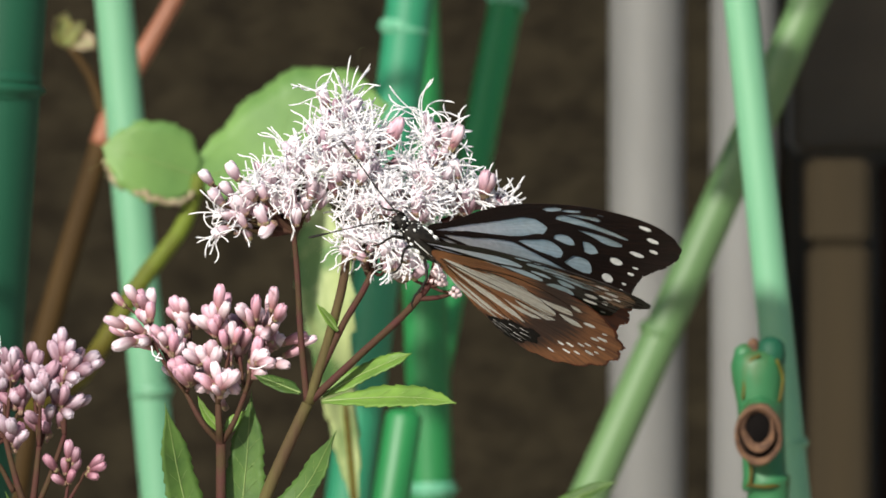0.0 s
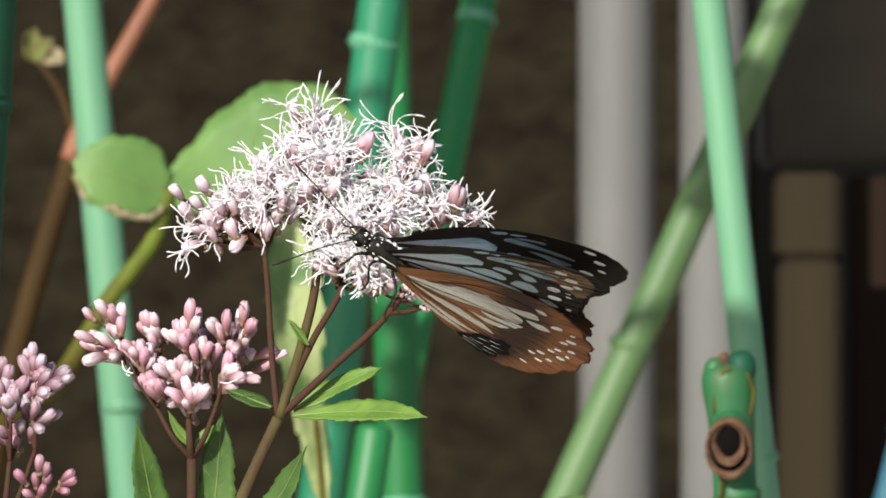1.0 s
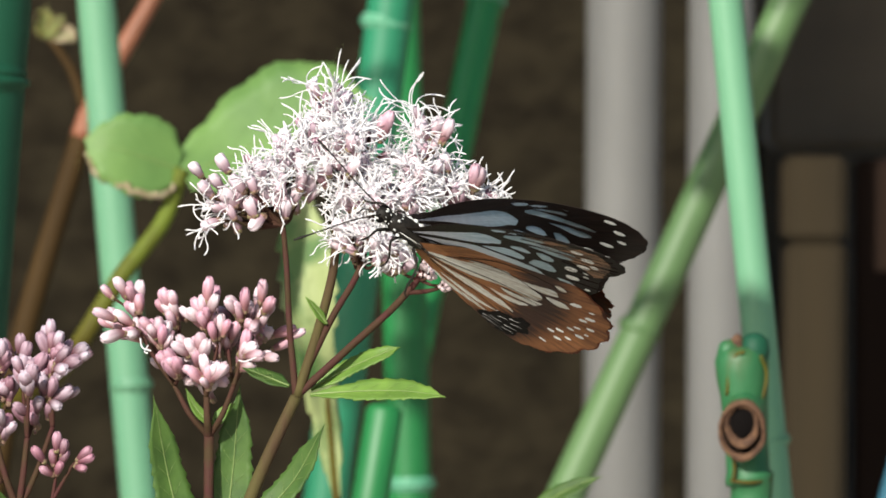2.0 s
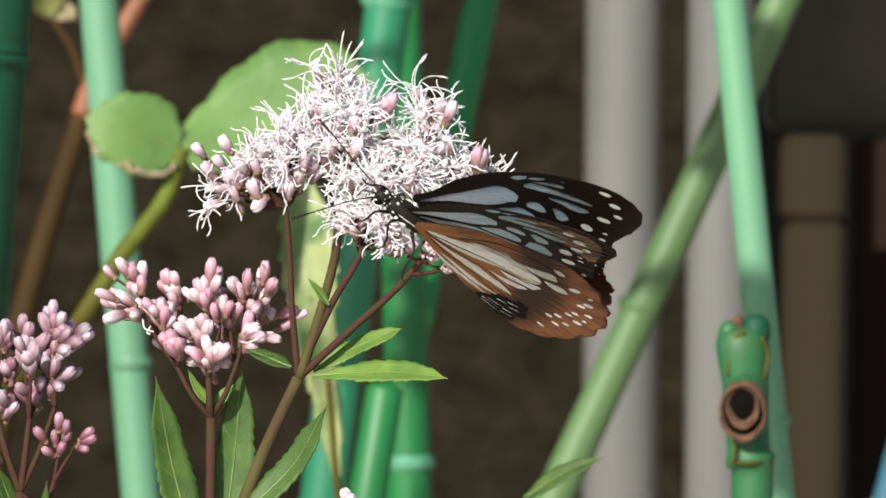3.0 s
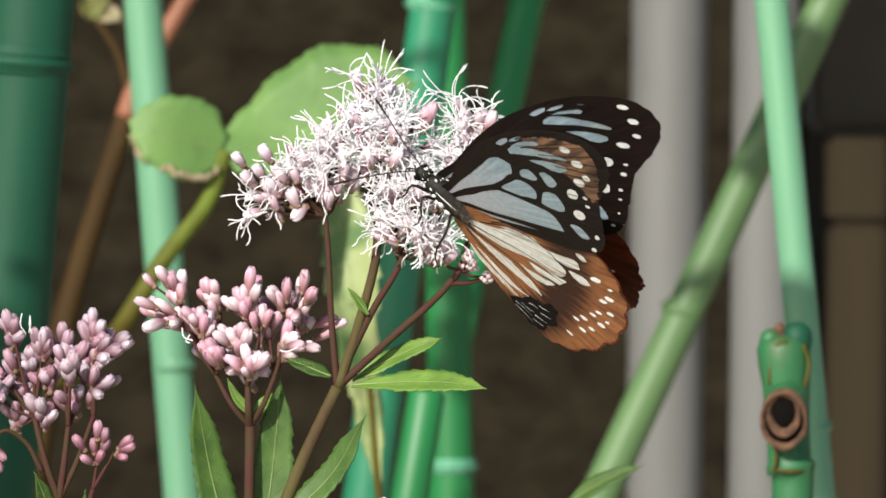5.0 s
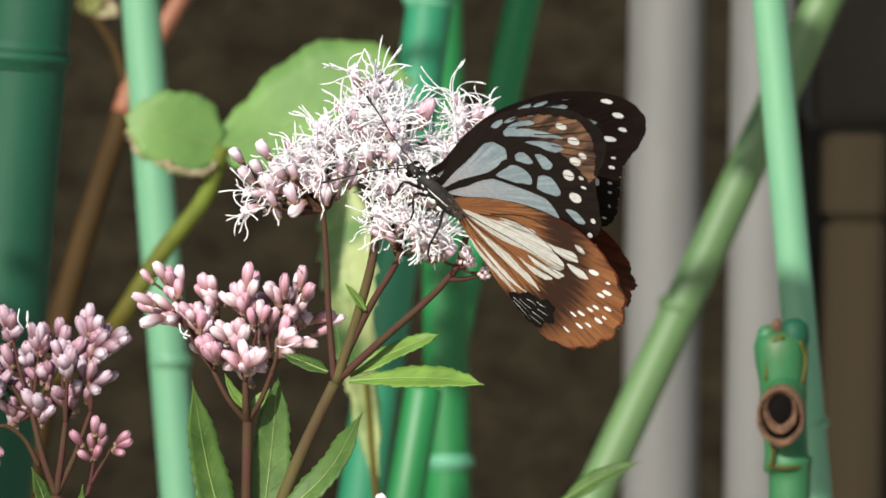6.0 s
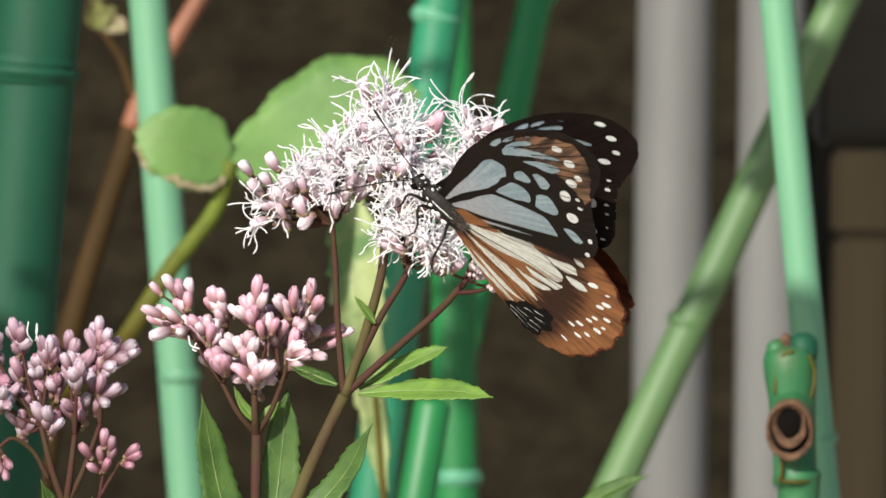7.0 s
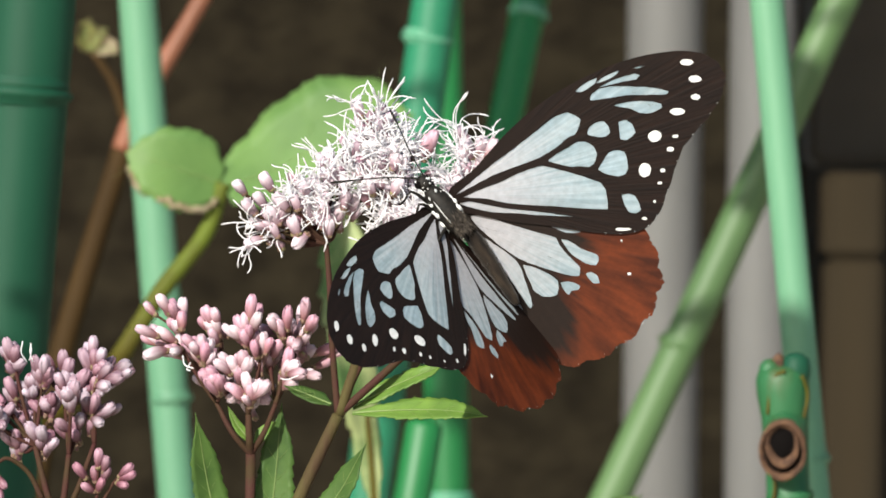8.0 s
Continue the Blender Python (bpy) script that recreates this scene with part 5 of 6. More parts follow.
def flat_shapes(outlines, z, side, depth=0.03, wobble=0.0, pull=0.45):
    """Patches of scales, a hair thick, on one face of a wing; mm, mirrored for the other side. With no depth, a bare membrane."""
    bm = bmesh.new()
    for line in outlines:
        verts = [bm.verts.new((p.x * side / 1000, p.y / 1000, z / 1000)) for p in ragged(line, wobble, pull)]
        bm.faces.new(verts)
    bm.normal_update()
    bmesh.ops.triangulate(bm, faces=bm.faces[:])
    if depth:
        bmesh.ops.solidify(bm, geom=bm.faces[:], thickness=depth / 1000)
    return bm


def fringe(outline, share, z, side, gap=2.1):
    """Small white tufts of scales between the vein ends, along a share of the margin."""
    pts = curve_through([(x, y, 0) for x, y in outline], 14, True)
    n = len(pts)
    rnd = random.Random(n)
    spots, run = [], 0.0
    for i in range(int(share[0] * n), int(share[1] * n)):
        run += (pts[i] - pts[i - 1]).length
        if run > gap:
            run = rnd.uniform(-0.25, 0.25)
            along = (pts[i] - pts[i - 1]).normalized()
            inward = Vector((-along.y, along.x, 0))
            if inward.dot(Vector((outline[0][0], outline[0][1], 0)) - pts[i]) < 0:
                inward = -inward
            c = pts[i] + inward * 0.12
            w, h = rnd.uniform(0.06, 0.14), rnd.uniform(0.02, 0.05)
            spots.append([tuple((c + along * w * math.cos(a) + inward * h * math.sin(a))[:2]) for a in np.linspace(0, 2 * math.pi, 7)[:-1]])
    return flat_shapes(spots, z, side)


def dots(spots, z, side):
    lines = []
    for x, y, a, b, turn in spots:
        c, w = math.cos(radians(turn)), math.sin(radians(turn))
        lines.append([(x + a * math.cos(t) * c - b * math.sin(t) * w, y + a * math.cos(t) * w + b * math.sin(t) * c) for t in np.linspace(0, 2 * math.pi, 9)[:-1]])
    return flat_shapes(lines, z, side, wobble=0.09, pull=1.0)


def sheet(outline, windows, side, z, depth, scallop=0.0, wobble=0.07):
    """The scaled part of a wing: a thin plate with a gently scalloped margin, open where the clear cells are."""
    pts = curve_through([(x, y, 0) for x, y in outline], 14, True)
    if scallop:
        n = len(pts)
        pts = [p * (1 + scallop * (abs(math.sin(i * 0.21)) - 0.6 + 0.5 * noise.noise(p * 2.2)) * (0.3 < i / n < 0.85)) for i, p in enumerate(pts)]
    bm = bmesh.new()
    edges = []
    for loop in [pts] + [ragged(spread_out(line, -0.08), wobble) for line in windows]:
        verts = [bm.verts.new((p.x * side / 1000, p.y / 1000, z / 1000)) for p in loop]
        edges += [bm.edges.new((verts[i - 1], verts[i])) for i in range(len(verts))]
    bmesh.ops.triangle_fill(bm, use_beauty=True, edges=edges)
    bmesh.ops.recalc_face_normals(bm, faces=bm.faces[:])
    if depth:
        bmesh.ops.solidify(bm, geom=bm.faces[:], thickness=depth / 1000)
    return bm


def spread_out(line, by):
    """An outline pushed outward from its middle by some mm."""
    c = sum((Vector(p) for p in line), Vector((0, 0))) / len(line)
    return [tuple(Vector(p) + (Vector(p) - c).normalized() * by) for p in line]


def patches(name, outlines, z, side, mat, wing, label="", wobble=0.17, depth=0.03):
    for line in outlines:
        part(name, flat_shapes([line], z, side, depth, wobble), mat, wing, label, smooth=False)


def round_dots(name, spots, z, side, mat, wing):
    for one in spots:
        part(name, dots([one], z, side), mat, wing, smooth=False)


def veins(lines, z, side, r):
    bm = bmesh.new()
    for line in lines:
        pts = curve_through([(x * side / 1000, y / 1000, z / 1000) for x, y in line], 5)
        tube(bm, pts, [r / 1000 * (1.3 - 0.8 * i / len(pts)) for i in range(len(pts))], 5)
    return bm


FORE_RIBS = [[(34, 1.0), (40, -0.4), (45.6, -2.6)], [(36, -2.2), (43, -5.2), (49.4, -7.8)], [(37.5, -5.6), (42.5, -8.8), (47.4, -12.0)], [(35.4, -8.4), (40, -11.6), (43.6, -14.4)], [(33, -0.8), (41, -3.4), (48.4, -6.2)], [(35.5, -3.6), (42, -7), (48.6, -9.8)], [(36.5, -7), (41, -10.4), (45.5, -13.6)], [(34, -9.6), (38, -12.6), (41.4, -14.9)], [(31.8, -12.2), (34.6, -14.4), (37.2, -16.3)],
             [(29, -15), (31.6, -17.2), (33.4, -18.7)], [(26.3, -17.4), (28.4, -19.6), (29.8, -21.1)]]


def scent_lines():
    """Broken grey lines that run through the black scent patch along the inner margin; mm."""
    rnd = random.Random(21)
    lines = []
    for x, y, x1, y1 in ((-5.9, -19.0, -5.8, -23.6), (-5.2, -18.6, -4.7, -22.4), (-5.0, -22.8, -4.3, -25.2), (-4.2, -19.4, -3.6, -22.0), (-3.8, -22.6, -3.0, -25.0), (-2.6, -20.2, -1.8, -22.0), (-2.1, -22.8, -1.2, -24.8), (-0.9, -21.6, 0.0, -23.4)):
        p, q = Vector((x, y)), Vector((x1, y1))
        lines.append([tuple(p), tuple(p.lerp(q, 0.5) + Vector((rnd.gauss(0, 0.12), 0))), tuple(q)])
    return lines


def build_wing(thing_ob, name, fore, side):
    """A wing in the insect's own space: a membrane with a dark upper and a brown lower face, pale cells, dots and veins."""
    if fore:
        wing = part(name, sheet(FORE_OUTLINE, FORE_CELLS, side, 0, 0.08, 0.005), WING_DARK, thing_ob, "black fore wing with pale blue cells", smooth=False)
        patches("pale_cell", [spread_out(line, 0.2) for line in FORE_CELLS], -0.04, side, WING_BLUE, wing, "pale blue translucent cell", 0.12, 0)
        round_dots("white_dot", [(x, y, a * 0.92, b * 0.8, turn) for x, y, a, b, turn in FORE_SPOTS], 0.09, side, SPOT_WHITE, wing)
        part("white_fringe", fringe(FORE_OUTLINE, (0.44, 0.80), 0.08, side, 2.4), SPOT_WHITE, wing, "tiny white fringe marks")
        patches("under_tip", [UNDER_TIP], -0.12, side, WING_TIP, wing, "brown under side of the tip", 0.5)
        patches("under_cell", [line for line in FORE_CELLS[5:9] + FORE_CELLS[11:12]], -0.17, side, WING_BLUE, wing, "grey-white cell", 0.12, 0)
        round_dots("under_dot", FORE_UNDER_SPOTS, -0.18, side, SPOT_WHITE, wing)
        for line in FORE_RIBS:
            part("vein", veins([line], -0.14, side, 0.09), WING_DARK, wing, "dark vein")
    else:
        wing = part(name, sheet(HIND_OUTLINE, HIND_CELLS, side, 0, 0.06, 0.026), WING_CHESTNUT[side], thing_ob, "chestnut hind wing with pale cells", smooth=False)
        part("white_fringe", fringe(HIND_OUTLINE, (0.36, 0.72), 0.08, side), SPOT_WHITE, wing, "tiny white fringe marks")
        patches("pale_cell", [spread_out(line, 0.2) for line in HIND_CELLS], -0.03, side, WING_BLUE, wing, "pale blue translucent cell", 0.12, 0)
        round_dots("white_dot", HIND_SPOTS, 0.10, side, SPOT_WHITE, wing)
        part("under_side", sheet([(x * 0.985, y * 0.985 - 0.1) for x, y in HIND_OUTLINE], [], side, -0.10, 0, 0.026), WING_UNDER, wing, "orange-brown under side", smooth=False)
        patches("under_streak", [spread_out(line, -0.22) for line in HIND_STREAKS], -0.13, side, WING_CREAM, wing, "cream streak", 0.13, 0)
        patches("scent_patch", [HIND_PATCH], -0.135, side, WING_PATCH, wing, "black scent patch", 0.5)
        for line in scent_lines():
            part("patch_streak", veins([line], -0.15, side, 0.085), WING_ASH, wing, "grey streak")
        round_dots("under_dot", [(x, y, a * 0.95, b * 0.52, math.degrees(math.atan2(y + 6, x + 2))) for x, y, a, b, turn in HIND_UNDER_SPOTS], -0.15, side, SPOT_WHITE, wing)
        for line in HIND_UNDER_VEINS:
            part("vein", veins([line], -0.12, side, 0.085), WING_SHADE, wing, "dark vein")
    return wing


def lathe(prof, sides=16):
    bm = bmesh.new()
    tube(bm, [(0, y / 1000, z / 1000) for y, z, r in prof], [r / 1000 for y, z, r in prof], sides)
    for v in bm.verts:
        v.co += Vector((noise.noise(v.co * 900), noise.noise(v.co * 900 + Vector((3, 3, 3))), noise.noise(v.co * 900 + Vector((7, 7, 7))))) * 0.00014
    return bm


def tuft(count, seed, span, girth, rise, length, arc):
    """Short soft hairs that lie back along a stretch of the body; mm."""
    rnd = random.Random(seed)
    bm = bmesh.new()
    for _ in range(count):
        a = rnd.uniform(*arc)
        y = rnd.uniform(*span)
        r = girth * (1.0 if y > -12 else 1 - 0.06 * (-12 - y))
        p = Vector((math.cos(a) * r, y, math.sin(a) * r + rise + 0.03 * max(0, -4 - y)))
        way = Vector((math.cos(a) * 0.22 + rnd.gauss(0, 0.18), -1, math.sin(a) * 0.16 + rnd.gauss(0, 0.12))) * rnd.uniform(0.6, 1.4) * length
        tube(bm, [p / 1000, (p + way * 0.5) / 1000, (p + way - Vector((0, 0, 0.15))) / 1000], [0.00008, 0.00006, 0.00002], 4)
    return bm


def build_butterfly():
    ob = thing("butterfly", (0, 0, 0), "black, pale blue and chestnut butterfly feeding on the flower", "butterfly")
    # body along y: forward is the head; the abdomen bends a little aside
    bent = Matrix.Translation((0.0018, 0, -0.0003)) @ Matrix.Rotation(-0.11, 4, "Z")
    part("thorax", lathe([(-5.6, 0.2, 0.7), (-4.9, 0.2, 1.5), (-3, 0.3, 2.0), (-0.5, 0.3, 2.15), (2.0, 0.2, 1.95), (3.9, 0, 1.5), (4.7, 0, 0.8)], 24), BODY_BLACK, ob)
    part("thorax_fur", tuft(300, 12, (-5.2, -0.6), 1.95, 0.3, 1.2, (0.55, 2.6)), DOWN, ob, "grey-brown hair over the thorax")
    part("abdomen_fur", tuft(380, 14, (-17.5, -5.0), 1.25, 0.3, 0.8, (-0.3, 3.44)), FUR, ob, "dark brown hair along the abdomen", bent)
    rings = [(-4.2, 1.0), (-5.6, 1.35)] + [(y + e, r * k) for y, r in ((-7.4, 1.42), (-9.4, 1.46), (-11.4, 1.42), (-13.4, 1.34), (-15.4, 1.24), (-17.4, 1.1), (-19.2, 0.95)) for e, k in ((0.15, 0.93), (-0.15, 1.0))] + [(-20.6, 0.7), (-21.2, 0.3)]
    part("abdomen", lathe([(y, 0.3 + 0.035 * (-4 - y), r) for y, r in rings], 22), FUR, ob, "dark furry abdomen", bent)
    head = part("head", lathe([(4.4, 0, 0.7), (4.9, 0, 1.15), (5.8, -0.1, 1.35), (6.7, -0.2, 1.05), (7.2, -0.3, 0.5)], 20), BODY_BLACK, ob)
    rnd = random.Random(11)
    for s in (-1, 1):
        bm = bmesh.new()
        bmesh.ops.create_uvsphere(bm, u_segments=14, v_segments=10, radius=0.00075)
        part("eye", bm, NEAR_BLACK, head, "black shiny eye", Matrix.Translation((s * 0.00105, 0.0061, -0.0001)))
    bm = bmesh.new()
    for y, z0, r, n in ((6.3, -0.15, 1.22, 7), (5.4, -0.05, 1.30, 8), (4.2, 0, 1.42, 7), (2.9, 0.1, 1.76, 10), (1.5, 0.2, 2.02, 9), (0.0, 0.3, 2.12, 11), (-1.5, 0.3, 2.1, 8)):
        for k in range(n):
            a = 2 * math.pi * (k + rnd.uniform(-0.42, 0.42)) / n
            if y < 2.5 and math.sin(a) > 0.75:
                continue
            m = Matrix.Translation((math.cos(a) * r / 1000, (y + rnd.uniform(-0.6, 0.6)) / 1000, (z0 + math.sin(a) * r) / 1000)) @ Matrix.Rotation(rnd.uniform(-0.5, 0.5), 4, "Z") @ Matrix.Scale(rnd.choice((0.5, 0.65, 0.8, 1.0) if y > 2 else (1.0, 1.4, 1.9)), 4)
            bmesh.ops.create_icosphere(bm, subdivisions=1, radius=0.00028, matrix=m @ Matrix.Diagonal((0.9, rnd.uniform(1.1, 2.3), 0.9, 1)))
    # pale lines along the shoulders
    for s in (-1, 1):
        tube(bm, [(s * 0.0016, 0.0022, 0.0015), (s * 0.0017, 0.0004, 0.0017), (s * 0.0016, -0.0022, 0.0017), (s * 0.0011, -0.0042, 0.0014)], [0.00004, 0.00011, 0.0001, 0.00003], 5)
    part("white_specks", bm, SPOT_WHITE, ob, "white specks on the black body")
    for s, tip in ((-1, (-10.2, 15.8, -8.0)), (1, (7.6, 19.6, -7.4))):
        bm = bmesh.new()
        line = curve_through([(s * 0.5 / 1000, 0.0068, 0.0006), (tip[0] * 0.33 / 1000, (6.8 + (tip[1] - 6.8) * 0.36) / 1000, (tip[2] * 0.36 + 0.9) / 1000), (tip[0] * 0.7 / 1000, (6.8 + (tip[1] - 6.8) * 0.72) / 1000, (tip[2] * 0.72 + 0.7) / 1000), tuple(c / 1000 for c in tip)], 6)
        tube(bm, line, [0.00013] * (len(line) - 5) + [0.00016, 0.0002, 0.00024, 0.00024, 0.00016], 6)
        part("antenna", bm, BODY_BLACK, head, "thin black antenna")
    bm = bmesh.new()
    tube(bm, curve_through([(0, 0.0070, -0.0006), (0, 0.0080, -0.0030), (0, 0.0066, -0.0062), (0.0004, 0.0060, -0.0075)], 6), 0.00013, 6)
    part("tongue", bm, BODY_BLACK, head, "thin black tongue")
    for line in ([(-1.4, 0.6, -0.6), (-4.2, 3.4, 1.6), (-6.9, 0.6, -1.3), (-7.6, 0.9, -2.2)], [(-1.5, -2.6, -0.6), (-5.6, -3.6, 1.9), (-9.4, -5.6, -1.4), (-9.8, -6.8, -2.0)],
                 [(-1.3, 2.6, -0.8), (-3.2, 6.0, 0.2), (-4.6, 5.4, -3.2), (-5.2, 6.0, -4.0)], [(1.3, 2.4, -0.9), (2.6, 5.0, -2.4), (2.6, 6.2, -6.0), (3.2, 6.8, -6.8)],
                 [(1.4, 0.2, -0.9), (3.6, 0.2, -2.6), (4.2, 0.0, -7.0), (4.8, 0.4, -7.8)], [(1.4, -2.2, -0.9), (3.2, -3.8, -2.6), (3.8, -5.4, -6.8), (4.4, -5.0, -7.6)]):
        bm = bmesh.new()
        tube(bm, curve_through([tuple(c / 1000 for c in p) for p in line], 3), [0.00030, 0.00032, 0.00028, 0.00024, 0.00022, 0.0002, 0.00018, 0.00014, 0.00012, 0.0001], 7)
        part("leg", bm, BODY_BLACK, ob, "black jointed leg")
    for s in (-1, 1):
        bm = bmesh.new()
        bmesh.ops.create_icosphere(bm, subdivisions=2, radius=0.00062)
        part("wing_base_spot", bm, SPOT_WHITE, ob, "white spot at the wing base", Matrix.Translation((s * 0.0020, -0.0032, -0.0008)))
    wings = [build_wing(ob, "right_fore_wing", True, 1), build_wing(ob, "right_hind_wing", False, 1), build_wing(ob, "left_fore_wing", True, -1), build_wing(ob, "left_hind_wing", False, -1)]
    return ob, wings


butterfly, wings = build_butterfly()


def motions():
    """The insect shifts on the flower and opens and folds its wings."""
    walk(butterfly, [(t, pose(x, y, z, a, b, c)) for t, x, y, z, a, b, c in BODY_ROWS])
    for wing, rows in zip(wings, (RIGHT_FORE, RIGHT_HIND, LEFT_FORE, LEFT_HIND)):
        walk(wing, [(t, pose(x / 1000, y / 1000, z / 1000, a, b, c)) for t, x, y, z, a, b, c in rows])


# body: seconds, place in metres and turn in degrees; wings: seconds, place in mm and turn in degrees, in the body's space
BODY_ROWS = [
    (0, -0.00393, 1.30000, 1.00147, 92.4, -56.2, 39.2), (0.2, -0.00560, 1.30000, 1.00097, 85.9, -56.8, 39.4), (0.3, -0.00560, 1.30000, 1.00146, 84.6, -56.2, 39.2),
    (0.4, -0.00561, 1.30000, 1.00195, 83.3, -55.5, 39.0), (0.5, -0.00542, 1.30000, 1.00145, 83.9, -56.0, 39.1), (0.6, -0.00530, 1.30000, 1.00148, 84.4, -57.3, 39.5),
    (0.7, -0.00518, 1.30000, 1.00150, 85.0, -58.5, 40.0), (0.8, -0.00506, 1.30000, 1.00153, 85.5, -59.7, 40.5), (1, -0.00483, 1.30000, 1.00158, 86.4, -62.1, 41.5),
    (1.5, -0.00437, 1.30000, 1.00219, 86.9, -62.6, 41.8), (2.8, -0.00513, 1.30000, 1.00189, 86.4, -59.8, 40.5), (3, -0.00524, 1.30000, 1.00184, 86.3, -59.4, 40.3),
    (3.5, -0.00554, 1.30000, 1.00173, 86.0, -58.3, 39.9), (4, -0.00496, 1.30000, 1.00250, 85.9, -57.0, 39.4), (4.1, -0.00491, 1.30000, 1.00292, 83.1, -54.7, 38.7),
    (4.2, -0.00486, 1.30000, 1.00335, 80.3, -52.4, 38.0), (4.3, -0.00481, 1.30000, 1.00377, 77.3, -50.0, 37.4), (4.4, -0.00476, 1.30000, 1.00419, 74.3, -47.7, 36.9),
    (4.5, -0.00470, 1.30000, 1.00461, 71.4, -45.3, 36.4), (4.6, -0.00477, 1.30000, 1.00502, 71.5, -45.3, 36.3), (4.7, -0.00484, 1.30000, 1.00542, 71.7, -45.2, 36.3),
    (4.8, -0.00490, 1.30000, 1.00583, 71.9, -45.1, 36.3), (4.9, -0.00497, 1.30000, 1.00623, 72.0, -45.0, 36.3), (5, -0.00504, 1.30000, 1.00664, 72.2, -44.9, 36.3),
    (5.2, -0.00523, 1.30000, 1.00662, 72.0, -45.1, 36.3), (6.3, -0.00631, 1.30000, 1.00652, 70.7, -45.6, 36.4), (6.5, -0.00650, 1.30000, 1.00650, 70.4, -45.8, 36.4),
    (7, -0.00679, 1.30000, 1.00647, 70.0, -43.8, 36.0), (7.5, -0.00672, 1.30000, 1.00551, 72.6, -46.5, 36.6), (7.6, -0.00650, 1.30000, 1.00624, 72.1, -44.0, 36.1),
    (7.7, -0.00628, 1.30000, 1.00698, 71.5, -41.4, 35.6), (7.8, -0.00606, 1.30000, 1.00772, 71.0, -38.9, 35.2), (7.9, -0.00585, 1.30000, 1.00845, 70.4, -36.3, 34.7),
    (8, -0.00563, 1.30000, 1.00919, 69.8, -33.7, 34.3),
]
RIGHT_FORE = [
    (0, 2.74, -1.26, 1.45, -11.3, -83, 4), (0.2, 4.32, 0.09, 1.12, 3.5, -58.4, -10.4), (0.3, 4.5, -0.45, 1.49, -1.2, -46.7, -7.1),
    (0.4, 4.58, -0.69, 1.62, -1.6, -41.5, -6.6), (0.5, 4.65, -0.19, 1.4, -2, -56.8, -5.4), (0.6, 3.21, 0.09, 0.63, 49.6, -76.6, -56.3),
    (0.7, 3.34, 0.01, 0.71, 58.6, -80.7, -63), (0.8, 2.21, -0.48, 0.56, 65, -87.8, -70.2), (1, 2.21, -0.48, 0.56, 65, -87.8, -70.2),
    (1.5, 1.68, -0.44, 0.34, 45.6, -88, -51.3), (2.8, 3.01, -1.19, 1.33, -43.5, -86, 34.5), (3, 3.01, -1.19, 1.33, -43.5, -86, 34.5),
    (3.5, 3.25, -1.28, 1.47, -31.5, -86.6, 24.8), (4, 2.81, -1.06, 1.14, -15.5, -84.7, 8.2), (4.1, 3.84, 0.2, 0.87, 18.7, -72.9, -22),
    (4.2, 4.33, 0.28, 1.08, 15.5, -56.6, -16), (4.3, 4.03, -0.37, 1.2, 0.5, -36.5, -3.8), (4.4, 2.98, -0.16, 0.67, -6.5, -29.3, 0.6),
    (4.5, 2.57, -0.04, 0.46, -6.8, -26.7, 2.6), (4.6, 2.57, -0.04, 0.46, -7, -26.7, 2.8), (4.7, 2.57, -0.03, 0.46, -7.2, -26.7, 2.9),
    (4.8, 3.21, -0.09, 0.76, -1, -31.2, 0.7), (4.9, 4.67, 0.36, 1.37, 22.8, -54.9, -14.8), (5, 2.09, 1.89, -0.09, 12.8, -74.4, -13.5),
    (5.2, 1.79, 1.85, -0.22, 9.7, -75.5, -8.6), (6.3, 1.8, 1.84, -0.18, 14.3, -75.2, -13.6), (6.5, 1.81, 1.83, -0.17, 15.1, -75.1, -14.5),
    (7, 1.76, 1.52, -0.1, 15.6, -79.4, -15.6), (7.5, 1.55, 1.29, -0.27, 15.8, -78.4, -14.6), (7.6, 2.45, 1.08, 0.23, 21.3, -71.5, -15.9),
    (7.7, 3.52, 0.9, 0.83, 24.3, -63.5, -14.3), (7.8, 4.13, 0.52, 1.23, 14.4, -49.3, -7.4), (7.9, 3.42, 0.22, 0.93, 0.9, -39.8, -3.4),
    (8, 3.4, 0.36, 0.95, 2, -40.3, -1.5),
]
